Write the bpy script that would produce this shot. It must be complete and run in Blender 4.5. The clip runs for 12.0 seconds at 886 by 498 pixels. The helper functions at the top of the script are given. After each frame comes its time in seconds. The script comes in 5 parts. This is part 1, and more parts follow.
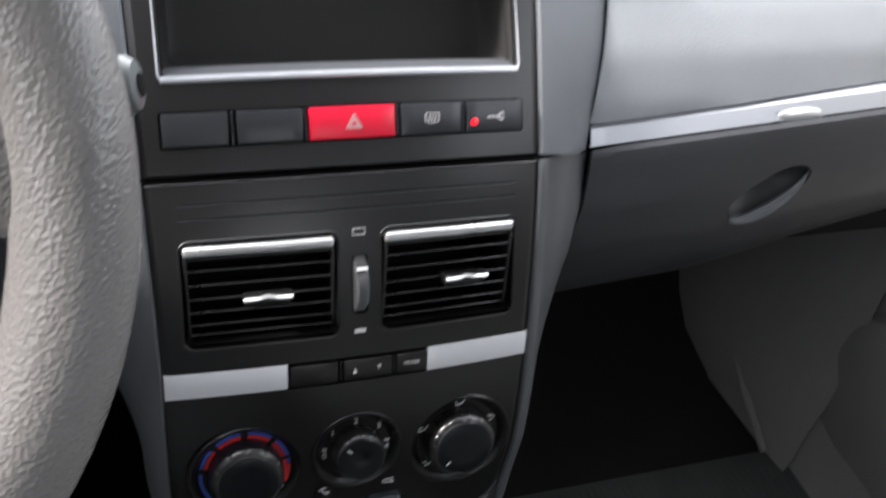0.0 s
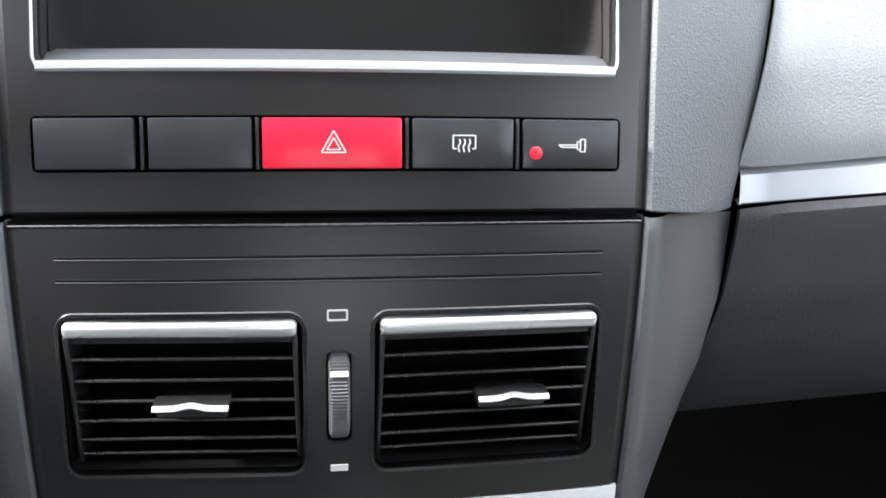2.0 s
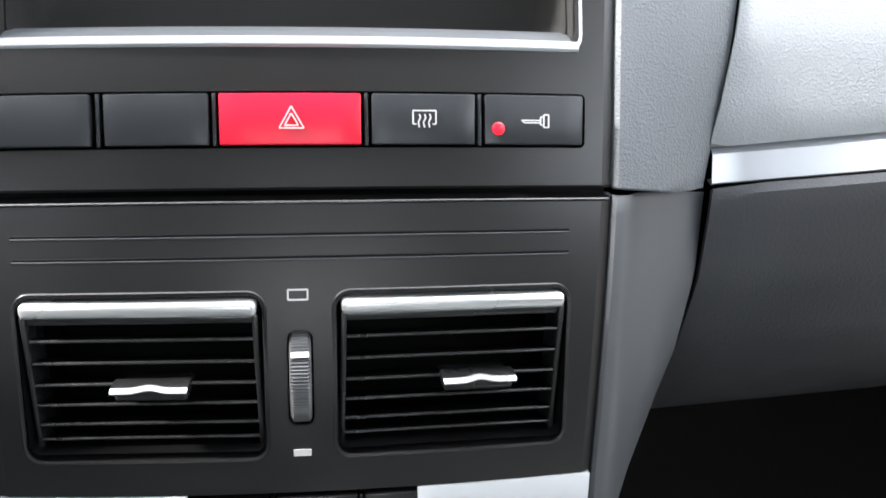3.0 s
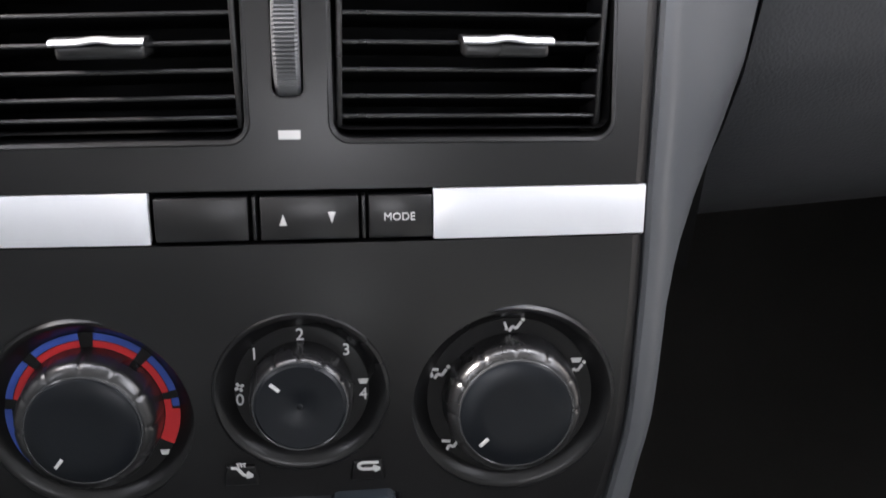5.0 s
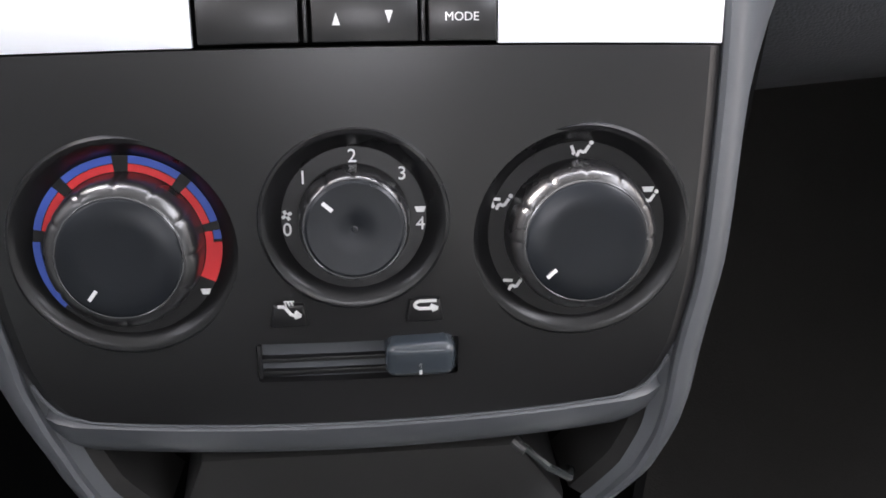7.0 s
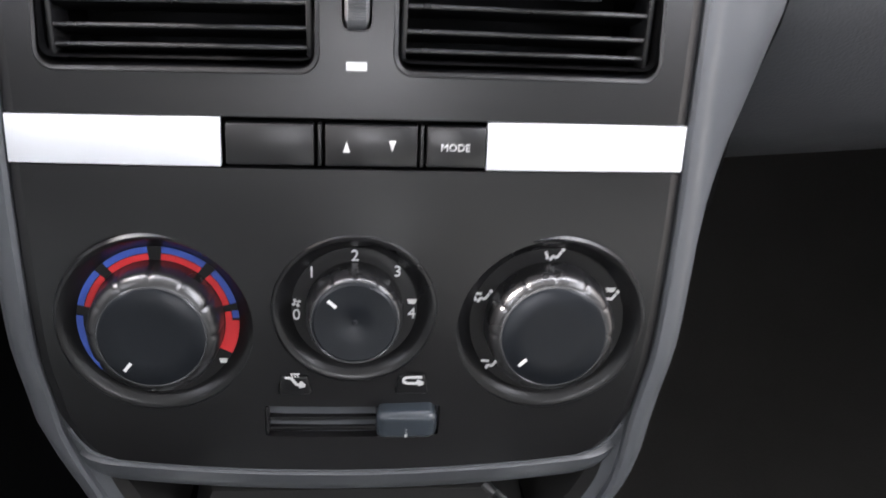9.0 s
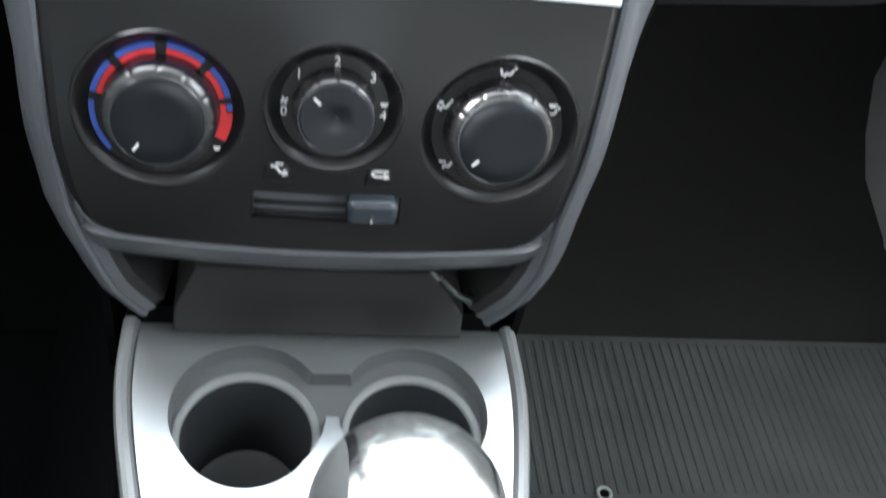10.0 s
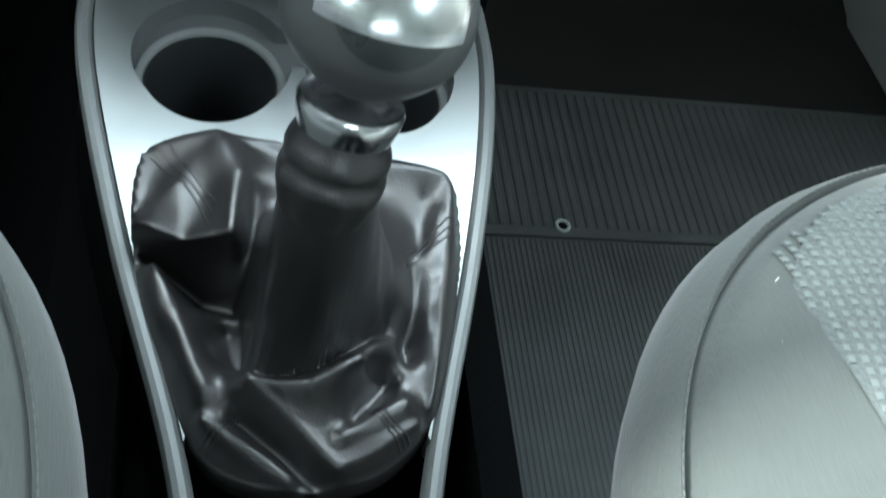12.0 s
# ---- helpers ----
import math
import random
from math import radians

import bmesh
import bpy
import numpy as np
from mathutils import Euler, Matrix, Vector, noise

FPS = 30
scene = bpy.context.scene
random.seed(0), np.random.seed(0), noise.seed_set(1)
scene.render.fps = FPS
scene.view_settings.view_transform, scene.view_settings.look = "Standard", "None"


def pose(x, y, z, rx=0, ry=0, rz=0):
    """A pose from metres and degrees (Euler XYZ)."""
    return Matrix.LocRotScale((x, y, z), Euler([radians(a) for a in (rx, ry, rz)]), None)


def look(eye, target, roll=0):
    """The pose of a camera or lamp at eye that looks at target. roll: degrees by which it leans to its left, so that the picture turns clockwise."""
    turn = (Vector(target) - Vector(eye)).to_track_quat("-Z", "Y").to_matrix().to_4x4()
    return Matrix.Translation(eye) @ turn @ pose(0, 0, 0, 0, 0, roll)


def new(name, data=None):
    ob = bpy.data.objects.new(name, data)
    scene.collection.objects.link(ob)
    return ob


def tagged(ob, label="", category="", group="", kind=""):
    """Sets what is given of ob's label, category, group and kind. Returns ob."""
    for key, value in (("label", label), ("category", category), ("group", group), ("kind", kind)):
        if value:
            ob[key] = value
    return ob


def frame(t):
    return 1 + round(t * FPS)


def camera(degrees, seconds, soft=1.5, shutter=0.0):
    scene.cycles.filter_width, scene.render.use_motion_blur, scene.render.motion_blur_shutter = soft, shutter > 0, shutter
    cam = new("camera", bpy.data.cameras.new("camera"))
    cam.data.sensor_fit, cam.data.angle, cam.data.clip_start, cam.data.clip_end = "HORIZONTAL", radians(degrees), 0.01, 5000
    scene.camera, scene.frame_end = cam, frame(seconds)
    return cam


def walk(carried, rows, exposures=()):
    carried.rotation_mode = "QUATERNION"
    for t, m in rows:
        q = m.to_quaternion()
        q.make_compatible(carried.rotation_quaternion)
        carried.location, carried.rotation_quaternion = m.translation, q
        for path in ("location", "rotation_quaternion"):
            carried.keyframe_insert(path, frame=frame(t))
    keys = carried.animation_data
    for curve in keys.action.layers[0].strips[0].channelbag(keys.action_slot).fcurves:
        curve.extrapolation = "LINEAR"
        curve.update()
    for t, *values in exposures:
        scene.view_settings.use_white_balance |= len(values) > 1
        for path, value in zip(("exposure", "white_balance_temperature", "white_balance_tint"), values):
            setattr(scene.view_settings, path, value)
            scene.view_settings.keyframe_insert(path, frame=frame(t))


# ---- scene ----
cam = camera(47.94, 12.0, soft=1.7, shutter=0.3)
PATH = [
    (0.0, pose(-0.1401, -0.3893, 0.8419, 50.39, -8.56, -18.09)),
    (0.2, pose(-0.1260, -0.4039, 0.8641, 52.66, -8.83, -17.76)),
    (0.4, pose(-0.1096, -0.3849, 0.8398, 54.37, -10.47, -14.00)),
    (0.5, pose(-0.0834, -0.3718, 0.8177, 54.12, -8.26, -12.96)),
    (0.8, pose(-0.0195, -0.3333, 0.7751, 54.04, -0.90, -10.45)),
    (1.0, pose(0.0065, -0.3013, 0.7658, 51.46, -0.50, -7.23)),
    (1.5, pose(0.0112, -0.2559, 0.7330, 52.01, -5.43, -4.14)),
    (2.0, pose(-0.0092, -0.2416, 0.7319, 51.68, -4.10, -6.34)),
    (2.5, pose(-0.0000, -0.2448, 0.7294, 52.13, -3.62, -6.37)),
    (4.3, pose(0.0204, -0.2612, 0.6266, 56.36, -2.48, -4.21)),
    (4.5, pose(0.0162, -0.2614, 0.6093, 55.69, -2.86, -5.50)),
    (5.0, pose(0.0179, -0.2641, 0.5742, 55.93, -1.71, -5.02)),
    (5.5, pose(0.0113, -0.2677, 0.5543, 56.28, -1.97, -4.99)),
    (6.0, pose(0.0017, -0.2674, 0.5295, 55.74, -1.42, -5.58)),
    (6.5, pose(0.0001, -0.2718, 0.5140, 56.01, -1.18, -5.51)),
    (8.5, pose(-0.0043, -0.2747, 0.5151, 56.13, -1.38, -5.08)),
    (9.0, pose(-0.0020, -0.2803, 0.5831, 52.21, -3.69, -3.99)),
    (9.5, pose(-0.0212, -0.2986, 0.6220, 47.49, -6.86, -4.99)),
    (10.0, pose(-0.0260, -0.3356, 0.6055, 43.95, -9.05, -5.48)),
    (10.3, pose(-0.0321, -0.3572, 0.5777, 41.50, -10.60, -5.79)),
    (10.5, pose(-0.0319, -0.3668, 0.5627, 39.65, -10.46, -5.84)),
    (11.0, pose(-0.0399, -0.3816, 0.5468, 38.17, -11.55, -4.82)),
    (11.5, pose(-0.0269, -0.4197, 0.5334, 36.03, -11.51, -4.43)),
    (11.7, pose(-0.0228, -0.4281, 0.5263, 35.73, -11.60, -4.92)),
    (12.0, pose(-0.0256, -0.4194, 0.5341, 37.47, -11.80, -6.00)),
]
walk(cam, PATH, exposures=[
    (0.0, 0.4, 6550, 14), (0.5, 0.38, 6550, 14), (1.0, 0.66, 6500, 13), (2.0, 1.15, 6450, 10), (2.5, 1.2, 6450, 10), (4.5, 1.45, 6550, 13), (5.5, 1.63, 6650, 17), (6.0, 1.85, 6650, 17), (6.5, 2.2, 6650, 17), (8.5, 2.4, 6650, 17),
    (9.5, 2.2, 6500, 13), (10.0, 2.4, 6300, 9), (10.5, 1.9, 6000, 4), (11.0, 1.55, 5900, -3), (12.0, 1.38, 5880, -4)])

# ---- light ----
world = bpy.data.worlds.new("sky")
scene.world = world
world.use_nodes = True
sky = world.node_tree.nodes.new("ShaderNodeTexSky")
sky.sky_type = "NISHITA"
sky.sun_disc = False
sky.sun_elevation, sky.sun_rotation = radians(36), radians(-78)
sky.dust_density, sky.air_density = 3.0, 1.0
world.node_tree.links.new(sky.outputs[0], world.node_tree.nodes["Background"].inputs[0])
world.node_tree.nodes["Background"].inputs[1].default_value = 0.15
sun = new("sun", bpy.data.lights.new("sun", "SUN"))
sun.data.energy, sun.data.angle, sun.data.color = 6.0, radians(6), (1.0, 0.97, 0.93)
sun.matrix_world = look((-1.4, 0.3, 1.05), (0, 0, 0))


def window_light(name, m, w, h, watts):
    """Sky light that comes in through an open window of the car."""
    ob = new(name, bpy.data.lights.new(name, "AREA"))
    ob.data.shape, ob.data.size, ob.data.size_y, ob.data.energy, ob.data.color = "RECTANGLE", w, h, watts, (0.94, 0.97, 1.0)
    ob.matrix_world = m


window_light("window_light_right", look((0.72, -0.30, 0.955), (0, -0.30, 0.72)), 1.25, 0.36, 4.0)
window_light("window_light_left", look((-0.72, -0.25, 0.955), (0, -0.25, 0.68)), 1.15, 0.36, 3.4)
window_light("window_light_rear", look((0, -2.30, 0.96), (0, -1.0, 0.85)), 1.2, 0.30, 6.5)
window_light("window_light_front", look((0, 0.38, 0.885), (0, -0.12, 0.125)), 1.15, 0.56, 14.0)


# ---- materials ----
def material(name, colour, rough=0.5, metal=0.0, grain=0.0, scale=600.0, kind="noise", vary=0.12, blotch=18.0, coat=0.0,
             rough_vary=0.08, sheen=0.0, stretch=(1, 1, 1), spec=0.5, specks=0):
    """A surface with fine relief and two scales of variation in tone and gloss. Scales are per metre."""
    m = bpy.data.materials.new(name)
    m.use_nodes = True
    t = m.node_tree
    b = t.nodes["Principled BSDF"]
    geo = t.nodes.new("ShaderNodeTexCoord")
    mp = t.nodes.new("ShaderNodeMapping")
    mp.inputs["Scale"].default_value = stretch
    t.links.new(geo.outputs["Object"], mp.inputs[0])
    big = t.nodes.new("ShaderNodeTexNoise")
    big.inputs["Scale"].default_value, big.inputs["Detail"].default_value = blotch, 5
    t.links.new(geo.outputs["Object"], big.inputs[0])
    if kind == "voronoi":
        fine = t.nodes.new("ShaderNodeTexVoronoi")
        fine.feature = "SMOOTH_F1"
        fine.inputs["Smoothness"].default_value = 0.6
    else:
        fine = t.nodes.new("ShaderNodeTexNoise")
        fine.inputs["Detail"].default_value = 3
    fine.inputs["Scale"].default_value = scale
    t.links.new(mp.outputs[0], fine.inputs[0])
    ramp = t.nodes.new("ShaderNodeMix")
    ramp.data_type = "RGBA"
    lo = [c * (1 - vary) for c in colour]
    hi = [min(1, c * (1 + vary)) for c in colour]
    ramp.inputs[6].default_value, ramp.inputs[7].default_value = (*lo, 1), (*hi, 1)
    add = t.nodes.new("ShaderNodeMath")
    add.operation = "MULTIPLY_ADD"
    t.links.new(fine.outputs[0], add.inputs[0])
    add.inputs[1].default_value = 0.35
    t.links.new(big.outputs[0], add.inputs[2])
    t.links.new(add.outputs[0], ramp.inputs[0])
    if specks:
        # sparse pale dust, a fraction of a millimetre across
        vor = t.nodes.new("ShaderNodeTexVoronoi")
        vor.inputs["Scale"].default_value = specks
        t.links.new(geo.outputs["Object"], vor.inputs[0])
        near = t.nodes.new("ShaderNodeMapRange")
        near.inputs[1].default_value, near.inputs[2].default_value, near.inputs[3].default_value, near.inputs[4].default_value = 0.02, 0.045, 1.0, 0.0
        t.links.new(vor.outputs["Distance"], near.inputs[0])
        pick = t.nodes.new("ShaderNodeMath")
        pick.operation = "GREATER_THAN"
        pick.inputs[1].default_value = 0.86
        t.links.new(vor.outputs["Color"], pick.inputs[0])
        both = t.nodes.new("ShaderNodeMath")
        both.operation = "MULTIPLY"
        t.links.new(near.outputs[0], both.inputs[0])
        t.links.new(pick.outputs[0], both.inputs[1])
        dust = t.nodes.new("ShaderNodeMix")
        dust.data_type = "RGBA"
        dust.inputs[7].default_value = (0.30, 0.30, 0.29, 1)
        t.links.new(both.outputs[0], dust.inputs[0])
        t.links.new(ramp.outputs[2], dust.inputs[6])
        t.links.new(dust.outputs[2], b.inputs["Base Color"])
    else:
        t.links.new(ramp.outputs[2], b.inputs["Base Color"])
    rr = t.nodes.new("ShaderNodeMapRange")
    rr.inputs[1].default_value, rr.inputs[2].default_value = 0.3, 0.7
    rr.inputs[3].default_value, rr.inputs[4].default_value = max(0.02, rough - rough_vary), min(1, rough + rough_vary)
    t.links.new(big.outputs[0], rr.inputs[0])
    t.links.new(rr.outputs[0], b.inputs["Roughness"])
    b.inputs["Metallic"].default_value = metal
    b.inputs["Coat Weight"].default_value = coat
    b.inputs["Sheen Weight"].default_value = sheen
    b.inputs["Specular IOR Level"].default_value = spec
    if grain:
        bump = t.nodes.new("ShaderNodeBump")
        bump.inputs["Strength"].default_value = min(1.0, grain)
        bump.inputs["Distance"].default_value = 0.3 / scale
        t.links.new(fine.outputs[0], bump.inputs["Height"])
        t.links.new(bump.outputs[0], b.inputs["Normal"])
    return m


BLACK = material("black_plastic", (0.0072, 0.0070, 0.0074), 0.335, grain=0.10, scale=2500, spec=0.62, rough_vary=0.03)
EDGE = material("black_edge", (0.012, 0.012, 0.0125), 0.24, spec=0.6)
BUTTON = material("button_plastic", (0.024, 0.027, 0.031), 0.36, grain=0.15, scale=2500)
# Near-black for dark parts; behind gaps and in hollows it paints in their shade.
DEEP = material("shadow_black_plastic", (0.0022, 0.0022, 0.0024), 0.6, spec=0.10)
CUBBY = material("cubby_plastic", (0.022, 0.0216, 0.021), 0.45, grain=0.2, scale=900, spec=0.30)
GREY = material("grey_grained_plastic", (0.125, 0.135, 0.146), 0.43, grain=0.75, scale=1050, kind="voronoi")
BEZEL = material("grey_bezel_plastic", (0.074, 0.079, 0.086), 0.38, grain=0.2, scale=1600, specks=70)
PAD = material("dash_pad", (0.29, 0.307, 0.322), 0.36, grain=0.6, scale=1050, kind="voronoi")
GLOVE = material("glovebox_plastic", (0.042, 0.044, 0.049), 0.44, grain=0.35, scale=800, kind="voronoi")
BAR = material("bright_silver_bar", (0.80, 0.81, 0.82), 0.28, metal=0.7, vary=0.03)
SILVER = material("silver_paint", (0.48, 0.50, 0.53), 0.34, metal=0.55, grain=0.06, scale=3000, vary=0.04)
STRIP = material("silver_trim_paint", (0.78, 0.80, 0.83), 0.40, metal=0.22, grain=0.05, scale=3000, vary=0.03)
CHROME = material("satin_chrome", (0.75, 0.76, 0.78), 0.20, metal=1.0, vary=0.05)
RED = material("red_button", (0.80, 0.012, 0.045), 0.32, vary=0.04)
WHITE = material("white_print", (0.60, 0.60, 0.60), 0.5, vary=0.03)
PRINT_RED = material("red_print", (0.55, 0.018, 0.022), 0.45, vary=0.04)
PRINT_BLUE = material("blue_print", (0.030, 0.075, 0.36), 0.45, vary=0.04)
KNOB = material("knob_plastic", (0.0060, 0.0074, 0.0096), 0.30, grain=0.12, scale=2500, spec=0.3)
DIALRIM = material("glossy_dial_rim", (0.008, 0.008, 0.0085), 0.28, rough_vary=0.02)
DIALFACE = material("dial_face_plastic", (0.0060, 0.0058, 0.0062), 0.34, grain=0.16, scale=2500, spec=0.30)
BEVEL = material("glossy_bevel", (0.05, 0.052, 0.054), 0.14, metal=0.2)
SKIRT = material("glossy_knob_skirt", (0.008, 0.008, 0.0085), 0.28, spec=0.90, rough_vary=0.03)
SLAT = material("slat_plastic", (0.014, 0.014, 0.0145), 0.27, spec=0.6, rough_vary=0.04)
LEVER = material("slider_plastic", (0.030, 0.038, 0.046), 0.20, coat=0.4)
RIBBED = material("ribbed_wheel_plastic", (0.070, 0.072, 0.076), 0.32)
RIM = material("matt_silver_rim", (0.17, 0.181, 0.181), 0.52, metal=0.40, grain=0.15, scale=1800, vary=0.08)
CONSOLE = material("silver_grey_console", (0.30, 0.32, 0.32), 0.38, metal=0.80, grain=0.1, scale=1800, vary=0.06)
RECESS = material("recess_plastic", (0.085, 0.090, 0.091), 0.42, grain=0.1, scale=1800)
LEDGE = material("grey_ledge_plastic", (0.17, 0.18, 0.18), 0.38, grain=0.1, scale=1800)
CUP = material("cup_plastic", (0.022, 0.024, 0.0255), 0.40, grain=0.15, scale=1500, spec=0.35)
LEATHER = material("black_leather", (0.0110, 0.0102, 0.0106), 0.36, spec=1.0, grain=0.30, scale=1100, kind="voronoi", vary=0.25)
KNOBMETAL = material("satin_aluminium", (0.58, 0.61, 0.59), 0.20, metal=0.95, vary=0.04)
MARK = material("engraved_mark", (0.10, 0.105, 0.10), 0.5)
KNOBGREY = material("grey_knob_body", (0.075, 0.078, 0.077), 0.36, metal=0.2, grain=0.1, scale=2000)
KNOBDARK = material("dark_knob_band", (0.030, 0.034, 0.034), 0.25)
WHEEL = material("grained_wheel_rubber", (0.17, 0.164, 0.158), 0.22, grain=0.9, scale=640, kind="voronoi", vary=0.2)
STALK = material("pale_stalk_plastic", (0.42, 0.47, 0.46), 0.35)
ENDKNOB = material("grey_stalk_knob", (0.085, 0.095, 0.096), 0.30)
CARPET = material("black_carpet", (0.0032, 0.0034, 0.0036), 0.95, grain=1.0, scale=900, vary=0.4, spec=0.04)
MAT = material("black_ribbed_mat", (0.076, 0.083, 0.083), 0.75, grain=0.8, scale=1200, vary=0.35, spec=0.15, specks=130)
FABRIC = material("grey_seat_fabric", (0.060, 0.065, 0.061), 0.9, grain=0.7, scale=900, vary=0.35, stretch=(1, 0.12, 1), sheen=0.3, spec=0.20)
WEAVE = material("grey_woven_fabric", (0.085, 0.093, 0.090), 0.9, grain=1.0, scale=500, kind="voronoi", vary=0.2, sheen=0.3, spec=0.20)
SEAM = material("seam_thread", (0.10, 0.106, 0.10), 0.85, spec=0.2)
THREAD = material("pale_thread", (0.15, 0.163, 0.158), 0.85, spec=0.20)
DOORTRIM = material("door_trim", (0.28, 0.276, 0.27), 0.42, grain=0.4, scale=700, kind="voronoi")
FIREWALL = material("footwell_felt", (0.019, 0.0187, 0.0182), 0.9, grain=0.8, scale=500, vary=0.3, spec=0.10)
STEEL = material("dark_rail_steel", (0.10, 0.10, 0.10), 0.4, metal=0.8)
HEADLINER = material("headliner_fabric", (0.40, 0.40, 0.39), 0.95, grain=0.4, scale=600)
PAINT = material("body_paint", (0.35, 0.36, 0.38), 0.35, coat=0.4)
GROUND = material("asphalt", (0.06, 0.06, 0.058), 0.9, grain=0.8, scale=60, blotch=1.0)
LED = material("red_lamp", (0.6, 0.004, 0.01), 0.3)
LED.node_tree.nodes["Principled BSDF"].inputs["Emission Color"].default_value = (1.0, 0.01, 0.03, 1)
LED.node_tree.nodes["Principled BSDF"].inputs["Emission Strength"].default_value = 0.9


# ---- building helpers ----
def thing(name, base, label, category, kind="", group=""):
    ob = new(name)
    ob.location = base
    ob.empty_display_size = 0.02
    return tagged(ob, label, category, group, kind)


def finish(bm, material_, smooth=35):
    bmesh.ops.remove_doubles(bm, verts=bm.verts, dist=1e-6)
    bmesh.ops.recalc_face_normals(bm, faces=bm.faces)
    me = bpy.data.meshes.new("mesh")
    bm.to_mesh(me)
    bm.free()
    for m in material_ if isinstance(material_, (list, tuple)) else [material_]:
        me.materials.append(m)
    if smooth:
        me.polygons.foreach_set("use_smooth", [True] * len(me.polygons))
        me.set_sharp_from_angle(angle=radians(smooth))
    return me


def part(name, bm, material_, parent, label="", smooth=35):
    """One mesh object, in world places, under a thing or under a part."""
    me = bm if isinstance(bm, bpy.types.Mesh) else finish(bm, material_, smooth)
    ob = new(name, me)
    ob.parent = parent
    if parent is not None and parent.type == "EMPTY":
        ob.matrix_parent_inverse = Matrix.Translation(parent.location).inverted()
    return tagged(ob, label)


def whole(name, bm, material_, label, category, kind="", smooth=35):
    return tagged(new(name, finish(bm, material_, smooth)), label, category, "", kind)


def clean(bm_or_ob, cutters, material_):
    """The mesh of a solid after the cutters are taken out of it."""
    ob = new("solid", finish(bm_or_ob, material_, 0))
    made = []
    for c in cutters:
        co = new("cutter", finish(c, material_, 0))
        made.append(co)
        mod = ob.modifiers.new("cut", "BOOLEAN")
        mod.operation, mod.object, mod.solver = "DIFFERENCE", co, "EXACT"
    me = bpy.data.meshes.new_from_object(ob.evaluated_get(bpy.context.evaluated_depsgraph_get()))
    for o in [ob, *made]:
        bpy.data.objects.remove(o)
    me.polygons.foreach_set("use_smooth", [True] * len(me.polygons))
    me.set_sharp_from_angle(angle=radians(32))
    return me


def true_normals(me):
    """Give the front of a cut face panel the normals of the face's own curve."""
    out = []
    flat = [abs(v.co.y - face_y(v.co.x, v.co.z)) < 4e-4 for v in me.vertices]
    for p in me.polygons:
        front = all(flat[k] for k in p.vertices) and p.normal.y < 0.3
        for k in p.vertices:
            x, _, z = me.vertices[k].co
            u = z - 0.416
            n = Vector((1.5702 * x, -1, 2.0988 * u * u + 2.1024 * u + 0.32546)).normalized()
            out.append(n if front else p.normal.copy())
    me.normals_split_custom_set(out)
    return me


def join(*bms):
    out = bmesh.new()
    for b in bms:
        me = bpy.data.meshes.new("tmp")
        b.to_mesh(me)
        b.free()
        out.from_mesh(me)
        bpy.data.meshes.remove(me)
    return out


def moved(bm, m):
    bmesh.ops.transform(bm, matrix=m, verts=bm.verts)
    return bm


def box(x0, x1, y0, y1, z0, z1, bevel=0.0, seg=2):
    bm = bmesh.new()
    bmesh.ops.create_cube(bm, size=1.0, matrix=Matrix.LocRotScale(((x0 + x1) / 2, (y0 + y1) / 2, (z0 + z1) / 2), None, (x1 - x0, y1 - y0, z1 - z0)))
    if bevel:
        bmesh.ops.bevel(bm, geom=bm.edges[:] + bm.verts[:], offset=bevel, segments=seg, affect="EDGES", profile=0.5)
    return bm


def prism(points, y0, y1, bevel=0.0, seg=2):
    """A closed outline in x and z, drawn out from y0 to y1; its front edge (y0) is rounded."""
    bm = bmesh.new()
    f = bm.faces.new([bm.verts.new((x, y1, z)) for x, z in points])
    ext = bmesh.ops.extrude_face_region(bm, geom=[f])
    top = [v for v in ext["geom"] if isinstance(v, bmesh.types.BMVert)]
    for v in top:
        v.co.y = y0
    if bevel:
        edges = [e for e in bm.edges if all(abs(v.co.y - y0) < 1e-7 for v in e.verts)]
        bmesh.ops.bevel(bm, geom=edges, offset=bevel, segments=seg, affect="EDGES", profile=0.5)
    return bm


def prism_x(x0, x1, section, n=24):
    """A section of depth and height drawn out along x, in short lengths so that it can be bent."""
    rows = [[(x0 + (x1 - x0) * i / n, y, z) for y, z in section] for i in range(n + 1)]
    return loft(rows, closed_u=True, cap=True)


def rounded(x0, x1, z0, z1, r, n=5):
    pts = []
    for cx, cz, a in ((x1 - r, z1 - r, 0), (x0 + r, z1 - r, 90), (x0 + r, z0 + r, 180), (x1 - r, z0 + r, 270)):
        for i in range(n + 1):
            b = radians(a + 90 * i / n)
            pts.append((cx + r * math.cos(b), cz + r * math.sin(b)))
    return pts


def lathe(profile, n=48, gap=None):
    """Pairs of radius and depth (y) spun about y; closed where the radius is nought."""
    bm = bmesh.new()
    rings = []
    for r, y in profile:
        if r < 1e-7:
            rings.append([bm.verts.new((0, y, 0))])
        else:
            rings.append([bm.verts.new((r * math.cos(2 * math.pi * i / n), y, r * math.sin(2 * math.pi * i / n))) for i in range(n)])
    for a, b in zip(rings, rings[1:]):
        for i in range(n):
            q = [a[i % len(a)], a[(i + 1) % len(a)], b[(i + 1) % len(b)], b[i % len(b)]]
            q = list(dict.fromkeys(q))
            if len(q) > 2:
                bm.faces.new(q)
    return bm


